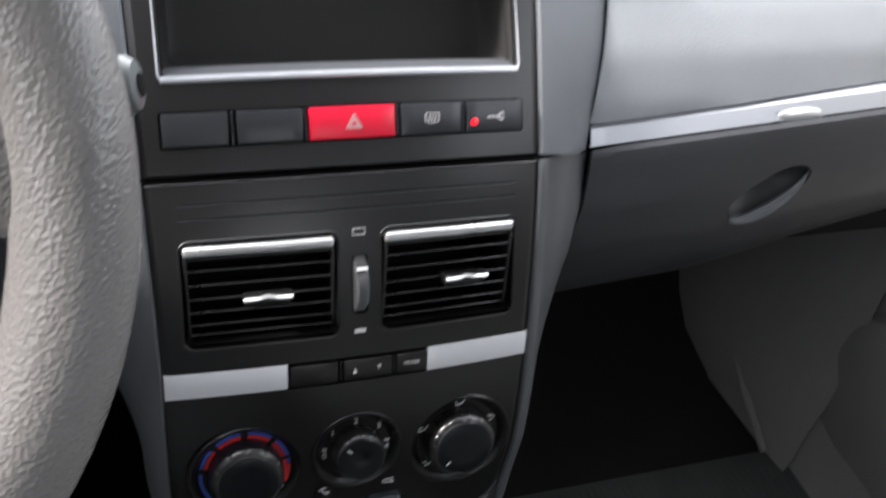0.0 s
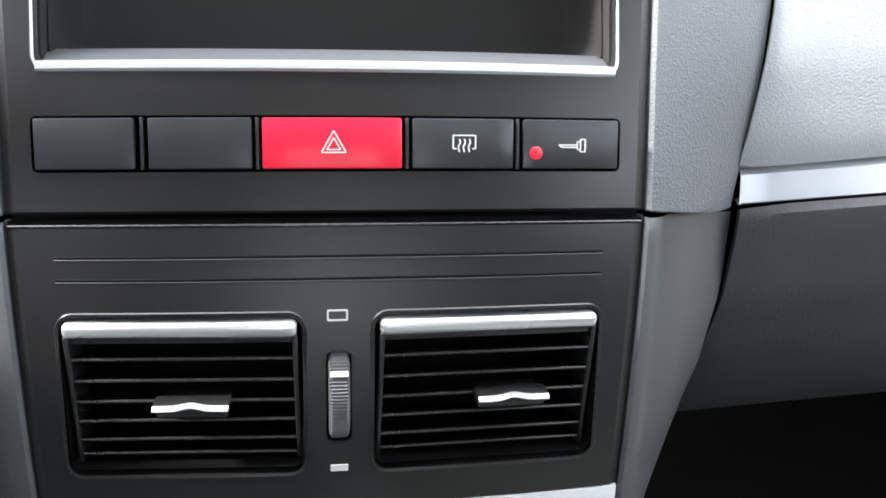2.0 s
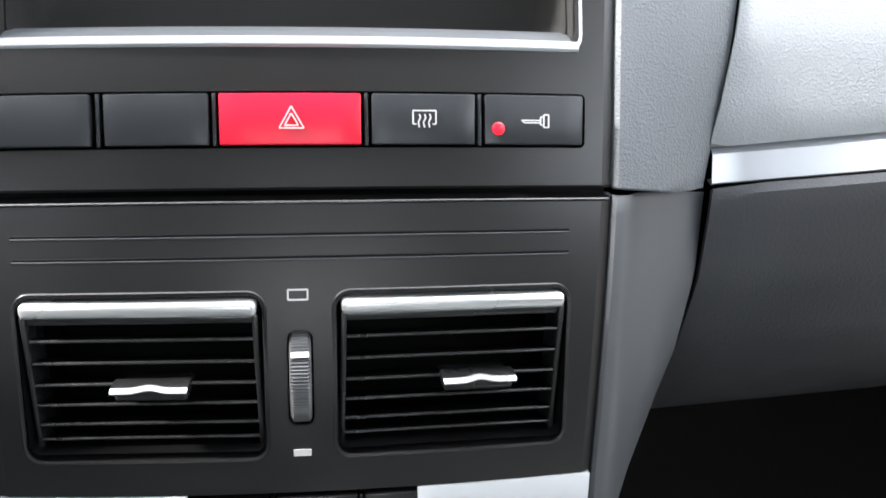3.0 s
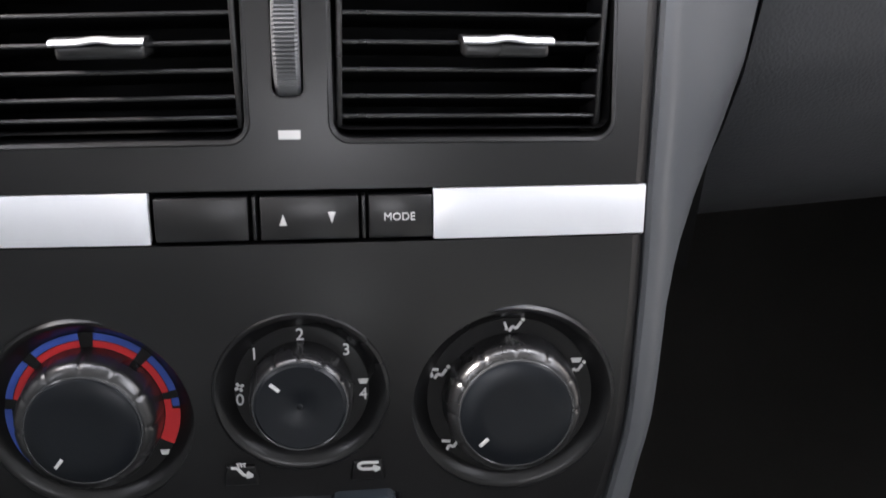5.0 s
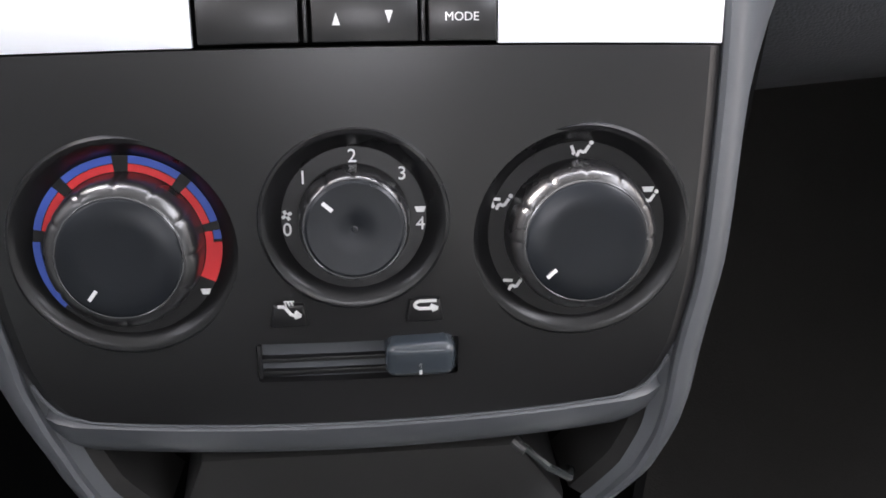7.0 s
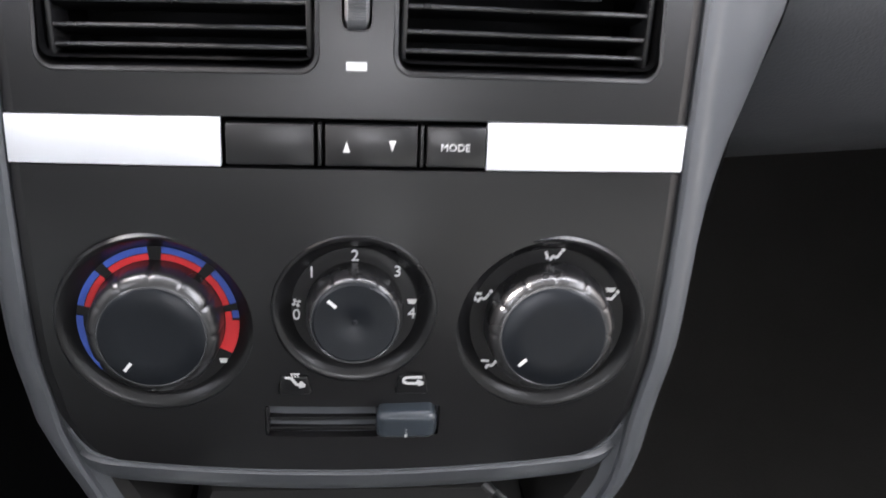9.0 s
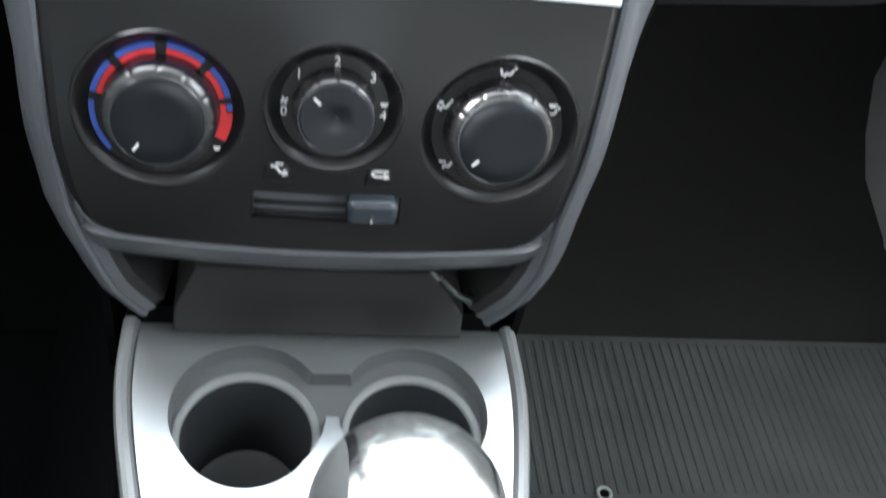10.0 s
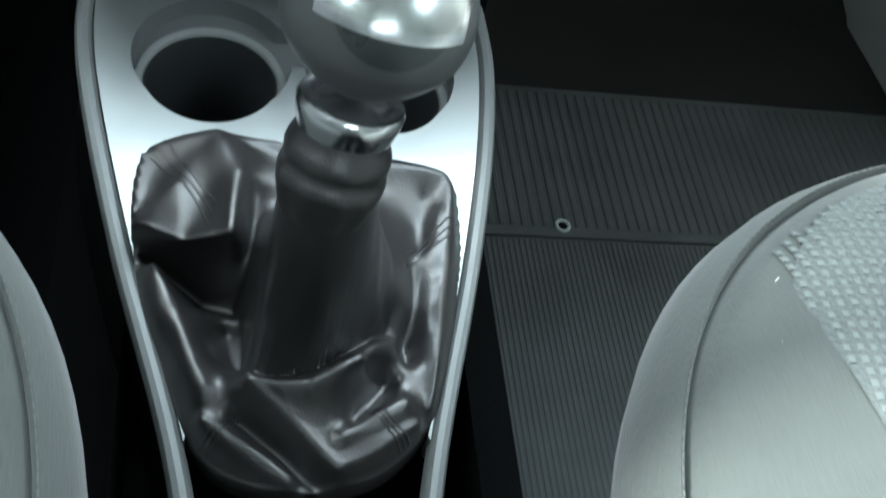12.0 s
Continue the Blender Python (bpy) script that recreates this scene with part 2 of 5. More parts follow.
def tube(points, radius, n=10, closed=False):
    bm = bmesh.new()
    pts = [Vector(p) for p in points]
    rings = []
    for i, p in enumerate(pts):
        a = pts[(i - 1) % len(pts)] if closed or i else p
        b = pts[(i + 1) % len(pts)] if closed or i < len(pts) - 1 else p
        q = (b - a).to_track_quat("Z", "Y")
        r = radius[i] if isinstance(radius, (list, tuple)) else radius
        rings.append([bm.verts.new(p + q @ Vector((r * math.cos(2 * math.pi * k / n), r * math.sin(2 * math.pi * k / n), 0))) for k in range(n)])
    pairs = list(zip(rings, rings[1:])) + ([(rings[-1], rings[0])] if closed else [])
    for a, b in pairs:
        for k in range(n):
            bm.faces.new((a[k], a[(k + 1) % n], b[(k + 1) % n], b[k]))
    if not closed:
        bm.faces.new(rings[0][::-1])
        bm.faces.new(rings[-1])
    return bm


def loft(rows, closed_u=False, cap=False):
    """A sheet through rows of places."""
    bm = bmesh.new()
    grid = [[bm.verts.new(p) for p in row] for row in rows]
    n = len(grid[0])
    for a, b in zip(grid, grid[1:]):
        for k in range(n if closed_u else n - 1):
            bm.faces.new((a[k], a[(k + 1) % n], b[(k + 1) % n], b[k]))
    if cap:
        bm.faces.new(grid[0])
        bm.faces.new(grid[-1])
    return bm


def thick(bm, depth):
    """A sheet made solid."""
    bmesh.ops.recalc_face_normals(bm, faces=bm.faces)
    bmesh.ops.solidify(bm, geom=bm.faces[:], thickness=depth)
    return bm


def interp(x, xs, ys):
    return float(np.interp(x, xs, ys))


def lettering(text, size, m, depth=0.0002):
    cu = bpy.data.curves.new("text", "FONT")
    cu.body, cu.size, cu.extrude, cu.align_x, cu.align_y = text, size, depth, "CENTER", "CENTER"
    cu.resolution_u = 3
    ob = new("text", cu)
    me = bpy.data.meshes.new_from_object(ob.evaluated_get(bpy.context.evaluated_depsgraph_get()))
    bpy.data.objects.remove(ob)
    bm = bmesh.new()
    bm.from_mesh(me)
    return moved(bm, m @ Matrix.Rotation(radians(90), 4, "X"))


# ---- the face of the centre stack ----
def face_y(x, z):
    u = z - 0.416
    return 0.6996 * u**3 + 1.0512 * u**2 + 0.32546 * u + 0.00055 - 0.0095 * (1 - (x / 0.11) ** 2)


def rise(x, v):
    return 0.0048 * min(1, max(0, (v - 0.29) / 0.10)) * (1 - (x / 0.11) ** 2)


def on(x, v, off=0.0):
    """A place on the face: across, up along its rows, and out towards the seats."""
    z = v + rise(x, v)
    d = (face_y(x, z + 0.001) - face_y(x, z - 0.001)) / 0.002
    n = Vector((0, -1, d)).normalized()
    return Vector((x, face_y(x, z), z)) + n * off


def at(x, v, off=0.0, level=False):
    """The frame at a place of the face: x across, y into the dash, z up along it."""
    e = 0.002
    ex = Vector((1, 0, 0)) if level else (on(x + e, v) - on(x - e, v)).normalized()
    ez = (on(x, v + e) - on(x, v - e)).normalized()
    ey = ez.cross(ex).normalized()
    ez = ex.cross(ey)
    m = Matrix((ex, ey, ez)).transposed().to_4x4()
    m.translation = on(x, v, off)
    return m


def bent(bm, off=0.0):
    """Lay a piece drawn flat (x, depth, v) onto the face."""
    for w in bm.verts:
        w.co = on(w.co.x, w.co.z, off - w.co.y)
    return bm


HALF_Z = [0.2862, 0.2866, 0.2875, 0.290, 0.295, 0.3056, 0.3275, 0.34, 0.38, 0.40, 0.416, 0.46, 0.516, 0.56, 0.60, 0.634, 0.66]
HALF_X = [0.0780, 0.0865, 0.0925, 0.0970, 0.1008, 0.1056, 0.1092, 0.1098, 0.1104, 0.1104, 0.1102, 0.1115, 0.1136, 0.1140, 0.1155, 0.1185, 0.121]


def half(v):
    return interp(v, HALF_Z, HALF_X)


def slab(levels, thickness=0.004, nx=56, edge=0.0012):
    """A solid panel that follows the face, with softened edges."""
    rows = []
    for j, v in enumerate(levels):
        w = half(v)
        row = []
        for i in range(nx + 1):
            s = -1 + 2 * i / nx
            s = math.copysign(abs(s) ** 0.9, s)
            o = 0.0
            if i in (0, nx) or j in (0, len(levels) - 1):
                o = -edge
            row.append(on(w * s, v, o))
        rows.append(row)
    bm = loft(rows)
    front = bm.faces[:]
    ext = bmesh.ops.extrude_face_region(bm, geom=front)
    for w in ext["geom"]:
        if isinstance(w, bmesh.types.BMVert):
            w.co += Vector((0, thickness, 0))
    return bm


def levels(a, b, n, ends=0.0008):
    return [a, a + ends, *np.linspace(a + 0.003, b - 0.003, n), b - ends, b]


def slot(x0, x1, v0, v1, r, deep=0.03, out=0.01):
    """A cutter through the face."""
    pts = rounded(x0, x1, v0, v1, r)
    full = []
    for (ax, az), (bx, bz) in zip(pts, pts[1:] + pts[:1]):
        k = max(1, int(abs(bx - ax) / 0.012))
        full += [(ax + (bx - ax) * i / k, az + (bz - az) * i / k) for i in range(k)]
    bm = bmesh.new()
    a = [bm.verts.new(on(x, v, out)) for x, v in full]
    b = [bm.verts.new(on(x, v, -deep)) for x, v in full]
    n = len(full)
    for i in range(n):
        bm.faces.new((a[i], a[(i + 1) % n], b[(i + 1) % n], b[i]))
    bm.faces.new(a)
    bm.faces.new(b)
    bmesh.ops.triangulate(bm, faces=[f for f in bm.faces if len(f.verts) > 4])
    return bm


def ring_on(x0, x1, v0, v1, r, profile):
    """A frame round an opening: profile pairs of inset and height."""
    rows = []
    for inset, off in profile:
        pts = rounded(x0 + inset, x1 - inset, v0 + inset, v1 - inset, max(0.0004, r - inset))
        full = []
        for (ax, az), (bx, bz) in zip(pts, pts[1:] + pts[:1]):
            k = 8 if abs(bx - ax) > 0.02 else 1
            full += [(ax + (bx - ax) * i / k, az + (bz - az) * i / k) for i in range(k)]
        rows.append([on(x, v, off) for x, v in full])
    return loft(rows, closed_u=True)


def bar(x0, z0, x1, z1, w, t=0.0003):
    """A thin printed stroke on a local plane."""
    d = Vector((x1 - x0, 0, z1 - z0))
    a = math.atan2(d.z, d.x)
    bm = box(-d.length / 2, d.length / 2, -t, 0, -w / 2, w / 2)
    return moved(bm, Matrix.Translation(((x0 + x1) / 2, 0, (z0 + z1) / 2)) @ Matrix.Rotation(-a, 4, "Y"))


def strokes(lines, w, m):
    return moved(join(*[bar(*l, w) for l in lines]), m)


# ---- upper trim of the stack: pocket and switches ----
upper = thing("radio_trim_panel", (0, 0.06, 0.519), "black plastic radio trim with an empty pocket and switch row", "trim panel")
CUT = [slot(-0.0995, 0.0995, 0.5625, 0.6195, 0.004), slot(-0.1032, 0.1032, 0.5318, 0.5482, 0.002)]
part("panel", true_normals(clean(slab(levels(0.5195, 0.655, 26)), CUT, BLACK)), BLACK, upper)
part("pocket_frame", ring_on(-0.1022, 0.1022, 0.5605, 0.6222, 0.005, [(0, -0.003), (0, 0.0006), (0.0005, 0.0011), (0.0011, 0.0006), (0.0013, -0.002)]), SILVER, upper, "silver painted pocket frame")
part("pocket_reveal", ring_on(-0.1022, 0.1022, 0.5605, 0.6222, 0.005, [(0.0012, -0.0006), (0.0026, -0.005), (0.0042, -0.0095)]), CUBBY, upper)
part("pocket_sill", bent(prism_x(-0.1005, 0.1005, [(-0.0010, 0.5606), (-0.0016, 0.5613), (-0.0014, 0.5626), (-0.0002, 0.5636), (0.0010, 0.5638), (0.0010, 0.5606)])), SILVER, upper, "bright silver sill of the pocket")
part("pocket_ramp", bent(prism_x(-0.0985, 0.0985, [(0.0006, 0.5634), (0.0040, 0.5652), (0.0080, 0.5668), (0.0130, 0.5682), (0.014, 0.5630)])), BEZEL, upper)
pocket = [[on(x, v, -0.008) for x, v in rounded(-0.0980, 0.0980, 0.5640, 0.6190, 0.005)]]
for inset, deep in ((0.0015, 0.012), (0.0045, 0.024), (0.0065, 0.0275), (0.010, 0.029)):
    pocket.append([on(x, v, -0.008 - deep) for x, v in rounded(-0.0980 + inset, 0.0980 - inset, 0.564 + inset, 0.619 - inset, 0.008)])
bm = loft(pocket, closed_u=True)
bm.faces.new([v for v in bm.verts[-len(pocket[0]):]])
part("pocket", bm, CUBBY, upper, "dark empty storage pocket")
part("upper_display_trim", bent(box(-0.1022, 0.1022, -0.0012, 0.002, 0.6262, 0.6285, 0.0006)), SILVER, upper, "silver edge of the display above")
part("display_glass", bent(box(-0.100, 0.100, -0.0008, 0.002, 0.6300, 0.652, 0.0006)), KNOBDARK, upper, "dark reddish display window")
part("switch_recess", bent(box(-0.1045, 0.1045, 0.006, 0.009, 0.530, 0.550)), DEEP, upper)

SWITCHES = [(-0.1018, -0.0683), (-0.0636, -0.0290), (-0.0254, 0.0224), (0.0262, 0.0622), (0.0659, 0.1018)]


def switch(x0, x1, colour, label):
    bm = box(x0, x1, -0.0020, 0.006, 0.5327, 0.5474, 0.0006)
    cuts = [x for x in np.linspace(x0, x1, 6)[1:-1]]
    for x in cuts:
        bmesh.ops.bisect_plane(bm, geom=bm.verts[:] + bm.edges[:] + bm.faces[:], plane_co=(x, 0, 0), plane_no=(1, 0, 0))
    for w in bm.verts:
        if w.co.y < -0.0010:
            w.co.y += (w.co.z - 0.540) * -0.06
    sw = part("switch", bent(bm), colour, upper, label)
    part("top_edge", tube([on(x, 0.5471, 0.0012) for x in np.linspace(x0 + 0.0007, x1 - 0.0007, 10)], 0.00045, 8), colour, sw)
    return sw


names = ["blank dark grey switch cover", "blank dark grey switch cover", "bright red hazard light switch", "black rear window heater switch", "black switch with key sign and red lamp"]
made = [switch(a, b, RED if i == 2 else BUTTON, names[i]) for i, (a, b) in enumerate(SWITCHES)]
for (a, b), (c, d) in zip(SWITCHES, SWITCHES[1:]):
    x = (b + c) / 2
    part("switch_divider", bent(box(x - 0.0006, x + 0.0006, -0.0004, 0.006, 0.5325, 0.5476, 0.0002)), BUTTON, upper)
T = [(-0.0042, -0.0034, 0.0042, -0.0034), (0.0042, -0.0034, 0, 0.0040), (0, 0.0040, -0.0042, -0.0034)]
T += [(a * 0.55, b * 0.55 - 0.0006, c * 0.55, d * 0.55 - 0.0006) for a, b, c, d in T]
part("hazard_triangle", strokes(T, 0.00045, at(-0.0012, 0.5404, 0.0024)), WHITE, made[2])
H = [(-0.004, 0.0028, 0.004, 0.0028), (0.004, 0.0028, 0.004, -0.0018), (-0.004, 0.0028, -0.004, -0.0018), (-0.004, -0.0018, -0.0028, -0.0018), (0.004, -0.0018, 0.0028, -0.0018)]
for dx in (-0.0018, 0, 0.0018):
    H += [(dx, 0.0016, dx + 0.0004, 0.0004), (dx + 0.0004, 0.0004, dx - 0.0004, -0.0012), (dx - 0.0004, -0.0012, dx, -0.0030)]
part("heater_sign", strokes(H, 0.00045, at(0.0443, 0.5402, 0.0024)), WHITE, made[3])
K = [(-0.0052, 0.0002, 0.0018, 0.0002), (-0.0040, -0.0006, 0.0018, -0.0006), (-0.0052, 0.0002, -0.0040, -0.0006), (0.0018, 0.0014, 0.0018, -0.0014), (0.0018, 0.0014, 0.0030, 0.0014), (0.0018, -0.0014, 0.0030, -0.0014), (0.0030, 0.0022, 0.0048, 0.0022), (0.0030, -0.0022, 0.0048, -0.0022), (0.0030, 0.0022, 0.0030, -0.0022), (0.0048, 0.0022, 0.0048, -0.0022)]
part("key_sign", strokes(K, 0.00045, at(0.0841, 0.5398, 0.0024)), WHITE, made[4])
part("red_lamp", moved(lathe([(0.0022, 0.0005), (0.0022, -0.0002), (0.0015, -0.0008), (0, -0.0010)], 20), at(0.0706, 0.5375, 0.0022)), LED, made[4], "glowing red lamp")

# ---- lower trim of the stack: vents, switches, heater controls ----
lower = thing("heater_trim_panel", (0, -0.03, 0.287), "black plastic trim with two air vents and heater controls", "trim panel")
VENTS = [(-0.0976, -0.0128), (0.0128, 0.0976)]
VB, VT = 0.4314, 0.4872
LEAN = 7
DIALS = [(-0.0668, 0.3470, 0.0327, 0.0172, 0.0226), (0.0002, 0.3540, 0.0268, 0.0139, 0.0166), (0.0686, 0.3470, 0.0330, 0.0178, 0.0227)]
CUT = [slot(a, b, VB, VT, 0.005) for a, b in VENTS]
CUT.append(slot(-0.0046, 0.0046, 0.4426, 0.4754, 0.003))
CUT.append(slot(-0.1125, 0.1125, 0.4012, 0.4172, 0.0005))
CUT.append(slot(-0.0315, 0.0315, 0.3026, 0.3160, 0.0012))
for x, v, r, *_ in DIALS:
    CUT.append(moved(lathe([(0, -0.03), (r, -0.03), (r, 0.03), (0, 0.03)], 56), at(x, v, 0, True)))
part("panel", true_normals(clean(slab(levels(0.2862, 0.5160, 46)), CUT, BLACK)), BLACK, lower)
part("bottom_edge", tube([on(x, v, -0.0003) for x, v in [(-half(v), v) for v in np.linspace(0.300, 0.2866, 12)] + [(x, 0.2860) for x in np.linspace(-0.072, 0.072, 30)] + [(half(v), v) for v in np.linspace(0.2866, 0.300, 12)]], 0.0006, 6), BEZEL, lower)
part("top_edge", tube([on(x, 0.5158, -0.0004) for x in np.linspace(-0.1128, 0.1128, 60)], 0.0006, 8), EDGE, lower)
# Each groove is drawn: near-black tube as shade, paler tube as lit lower edge.
for v in (0.5062, 0.4991):
    part("groove_shade", tube([on(x, v, -0.0002) for x in np.linspace(-0.0975, 0.0975, 60)], 0.0005, 8), DEEP, lower)
    part("groove_lit_edge", tube([on(x, v - 0.0008, -0.0001) for x in np.linspace(-0.0975, 0.0975, 60)], 0.0004, 8), BUTTON, lower)
# Near-black sheets stand in for the shade behind the openings and the seam.
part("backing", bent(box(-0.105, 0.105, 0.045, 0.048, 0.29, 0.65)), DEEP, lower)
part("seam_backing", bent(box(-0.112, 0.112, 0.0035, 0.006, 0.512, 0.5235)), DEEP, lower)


def vent(x0, x1, tab0, tab1):
    """A louvred air outlet: rim, hollow, bright top bar, slats and a wavy tab."""
    c = (x0 + x1) / 2
    w = (x1 - x0) / 2
    v = part("air_vent", ring_on(x0, x1, VB, VT, 0.005, [(-0.0018, -0.0003), (-0.0012, 0.0006), (-0.0002, 0.0003), (0.0004, -0.002), (0.0006, -0.006)]), BLACK, lower, "rectangular black air vent with a bright top bar")
    m = at(c, (VB + VT) / 2)
    h = (VT - VB) / 2
    # The hollow's shade is put into its near-black lining.
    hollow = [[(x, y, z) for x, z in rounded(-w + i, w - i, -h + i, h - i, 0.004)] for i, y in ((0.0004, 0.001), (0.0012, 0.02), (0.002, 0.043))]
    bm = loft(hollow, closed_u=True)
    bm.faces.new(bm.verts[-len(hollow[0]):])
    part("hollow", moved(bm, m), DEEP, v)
    # the barrel stands more upright than the face, so its lower end lies deeper
    tilt = Matrix.Translation((0, 0.0012, h - 0.003)) @ Matrix.Rotation(radians(6.5), 4, "X")
    bm = box(-w + 0.0016, w - 0.0016, -0.0020, 0.007, -0.0016, 0.0040, 0.0019, 4)
    part("top_bar", moved(bm, m @ tilt), BAR, v, "bright silver bar")
    part("bar_body", moved(box(-w + 0.0022, w - 0.0022, 0.0002, 0.008, -0.0046, -0.0012, 0.0008, 2), m @ tilt), SLAT, v)
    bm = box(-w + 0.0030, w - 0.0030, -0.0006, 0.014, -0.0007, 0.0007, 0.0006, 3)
    # Shade on the slats' flat sides is coloured in near-black; front edges stay SLAT.
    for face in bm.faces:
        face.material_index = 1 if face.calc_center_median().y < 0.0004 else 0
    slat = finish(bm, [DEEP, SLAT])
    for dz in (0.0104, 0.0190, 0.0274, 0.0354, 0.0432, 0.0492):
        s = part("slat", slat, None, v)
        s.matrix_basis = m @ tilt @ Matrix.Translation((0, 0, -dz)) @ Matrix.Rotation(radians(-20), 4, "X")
    for sgn in (-1, 1):
        part("cheek", moved(box(sgn * (w - 0.0024) - 0.0010, sgn * (w - 0.0024) + 0.0010, -0.0010, 0.015, -h * 1.88, -0.001, 0.0007, 3), m @ tilt), SLAT, v)
    # grip: a thin silver blade with a wavy front edge, and a dark body under it
    n = 30
    t0, t1 = tab0 - c, tab1 - c
    rows = []
    for i in range(n + 1):
        f = i / n
        wave = math.exp(-(((f - 0.5) / 0.15) ** 2))
        x = t0 + (t1 - t0) * f
        y = -0.0094 + 0.0012 * wave
        z = 0.0007 * wave
        rows.append([(x, y, z), (x, y - 0.0005, z + 0.0006), (x, y, z + 0.0013), (x, y + 0.0016, z * 0.8 + 0.0019), (x, -0.0030, 0.0021), (x, -0.0006, 0.0018), (x, -0.0006, 0.0)])
    lift = Matrix.Translation((0, 0, -0.0268))
    bm = loft(rows, closed_u=True, cap=True)
    for face in bm.faces:
        face.material_index = 0 if face.calc_center_median().y < -0.0066 else 1
    part("tab", moved(bm, m @ tilt @ lift), [BAR, SLAT], v, "dark tab with a wavy silver front edge")
    part("tab_body", moved(box(t0 + 0.0006, t1 - 0.0006, -0.0070, 0.008, -0.0042, 0.0004, 0.0014, 3), m @ tilt @ lift), SLAT, v)


vent(*VENTS[0], -0.0655, -0.0388)
vent(*VENTS[1], 0.0505, 0.0775)

# thumbwheel between the vents
m = at(0, 0.4590, 0)
part("wheel_slot", ring_on(-0.0049, 0.0049, 0.4423, 0.4757, 0.003, [(0, 0.0002), (0.0004, -0.001), (0.0005, -0.02)]), DEEP, lower)
bm = lathe([(0, -0.0038), (0.0185, -0.0038), (0.0200, -0.0028), (0.0200, 0.0028), (0.0185, 0.0038), (0, 0.0038)], 200)
for w in bm.verts:
    if abs(w.co.y) < 0.003 and Vector((w.co.x, 0, w.co.z)).length > 0.0195:
        a = round(math.atan2(w.co.z, w.co.x) / (2 * math.pi) * 200)
        w.co *= 1.0 if a % 2 else 0.975
thumb = part("thumbwheel", moved(bm, m @ Matrix.Translation((0, 0.0125, 0)) @ Matrix.Rotation(radians(90), 4, "Z")), RIBBED, lower, "ribbed grey thumbwheel", smooth=0)
part("wheel_mark", moved(box(-0.0032, 0.0032, -0.0006, 0, -0.0010, 0.0010), m @ Matrix.Translation((0, 0.0125, 0)) @ Matrix.Rotation(radians(-32), 4, "X") @ Matrix.Translation((0, -0.0199, 0))), WHITE, thumb)
part("open_sign", strokes([(-0.0034, 0.0018, 0.0034, 0.0018), (-0.0034, -0.0018, 0.0034, -0.0018), (-0.0034, -0.0018, -0.0034, 0.0018), (0.0034, -0.0018, 0.0034, 0.0018)], 0.0006, at(-0.0004, 0.4872, 0.0002)), WHITE, lower)
part("closed_sign", moved(box(-0.0032, 0.0032, -0.0003, 0, -0.0013, 0.0013), at(0, 0.4326, 0.0002)), WHITE, lower)

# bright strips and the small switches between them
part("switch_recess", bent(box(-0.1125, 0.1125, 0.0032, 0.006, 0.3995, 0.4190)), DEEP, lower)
for x0, x1 in ((-0.1103, -0.0424), (0.0422, 0.1103)):
    bm = box(x0, x1, -0.0004, 0.0032, 0.4018, 0.4168, 0.0003)
    for x in np.linspace(x0, x1, 8)[1:-1]:
        bmesh.ops.bisect_plane(bm, geom=bm.verts[:] + bm.edges[:] + bm.faces[:], plane_co=(x, 0, 0), plane_no=(1, 0, 0))
    part("trim_strip", bent(bm), STRIP, lower, "flat silver trim strip")
small = []
for x0, x1 in ((-0.0408, -0.0132), (-0.0096, 0.0196), (0.0226, 0.0418)):
    bm = box(x0, x1, -0.0006, 0.004, 0.4026, 0.4152, 0.0005)
    bmesh.ops.bisect_plane(bm, geom=bm.verts[:] + bm.edges[:] + bm.faces[:], plane_co=((x0 + x1) / 2, 0, 0), plane_no=(1, 0, 0))
    small.append(part("switch", bent(bm), BLACK, lower))
for x in (-0.0114, 0.0211):
    part("switch_divider", bent(box(x - 0.0005, x + 0.0005, -0.0002, 0.004, 0.4026, 0.4152, 0.0002)), BLACK, lower)
part("up_arrow", moved(prism([(-0.0011, -0.0017), (0.0011, -0.0017), (0, 0.0017)], -0.0003, 0), at(-0.0029, 0.4086, 0.0007)), WHITE, small[1])
part("down_arrow", moved(prism([(-0.0011, 0.0017), (0.0011, 0.0017), (0, -0.0017)], -0.0003, 0), at(0.0116, 0.4090, 0.0007)), WHITE, small[1])
part("lettering", lettering("MODE", 0.0034, at(0.0319, 0.4088, 0.0007)), WHITE, small[2])


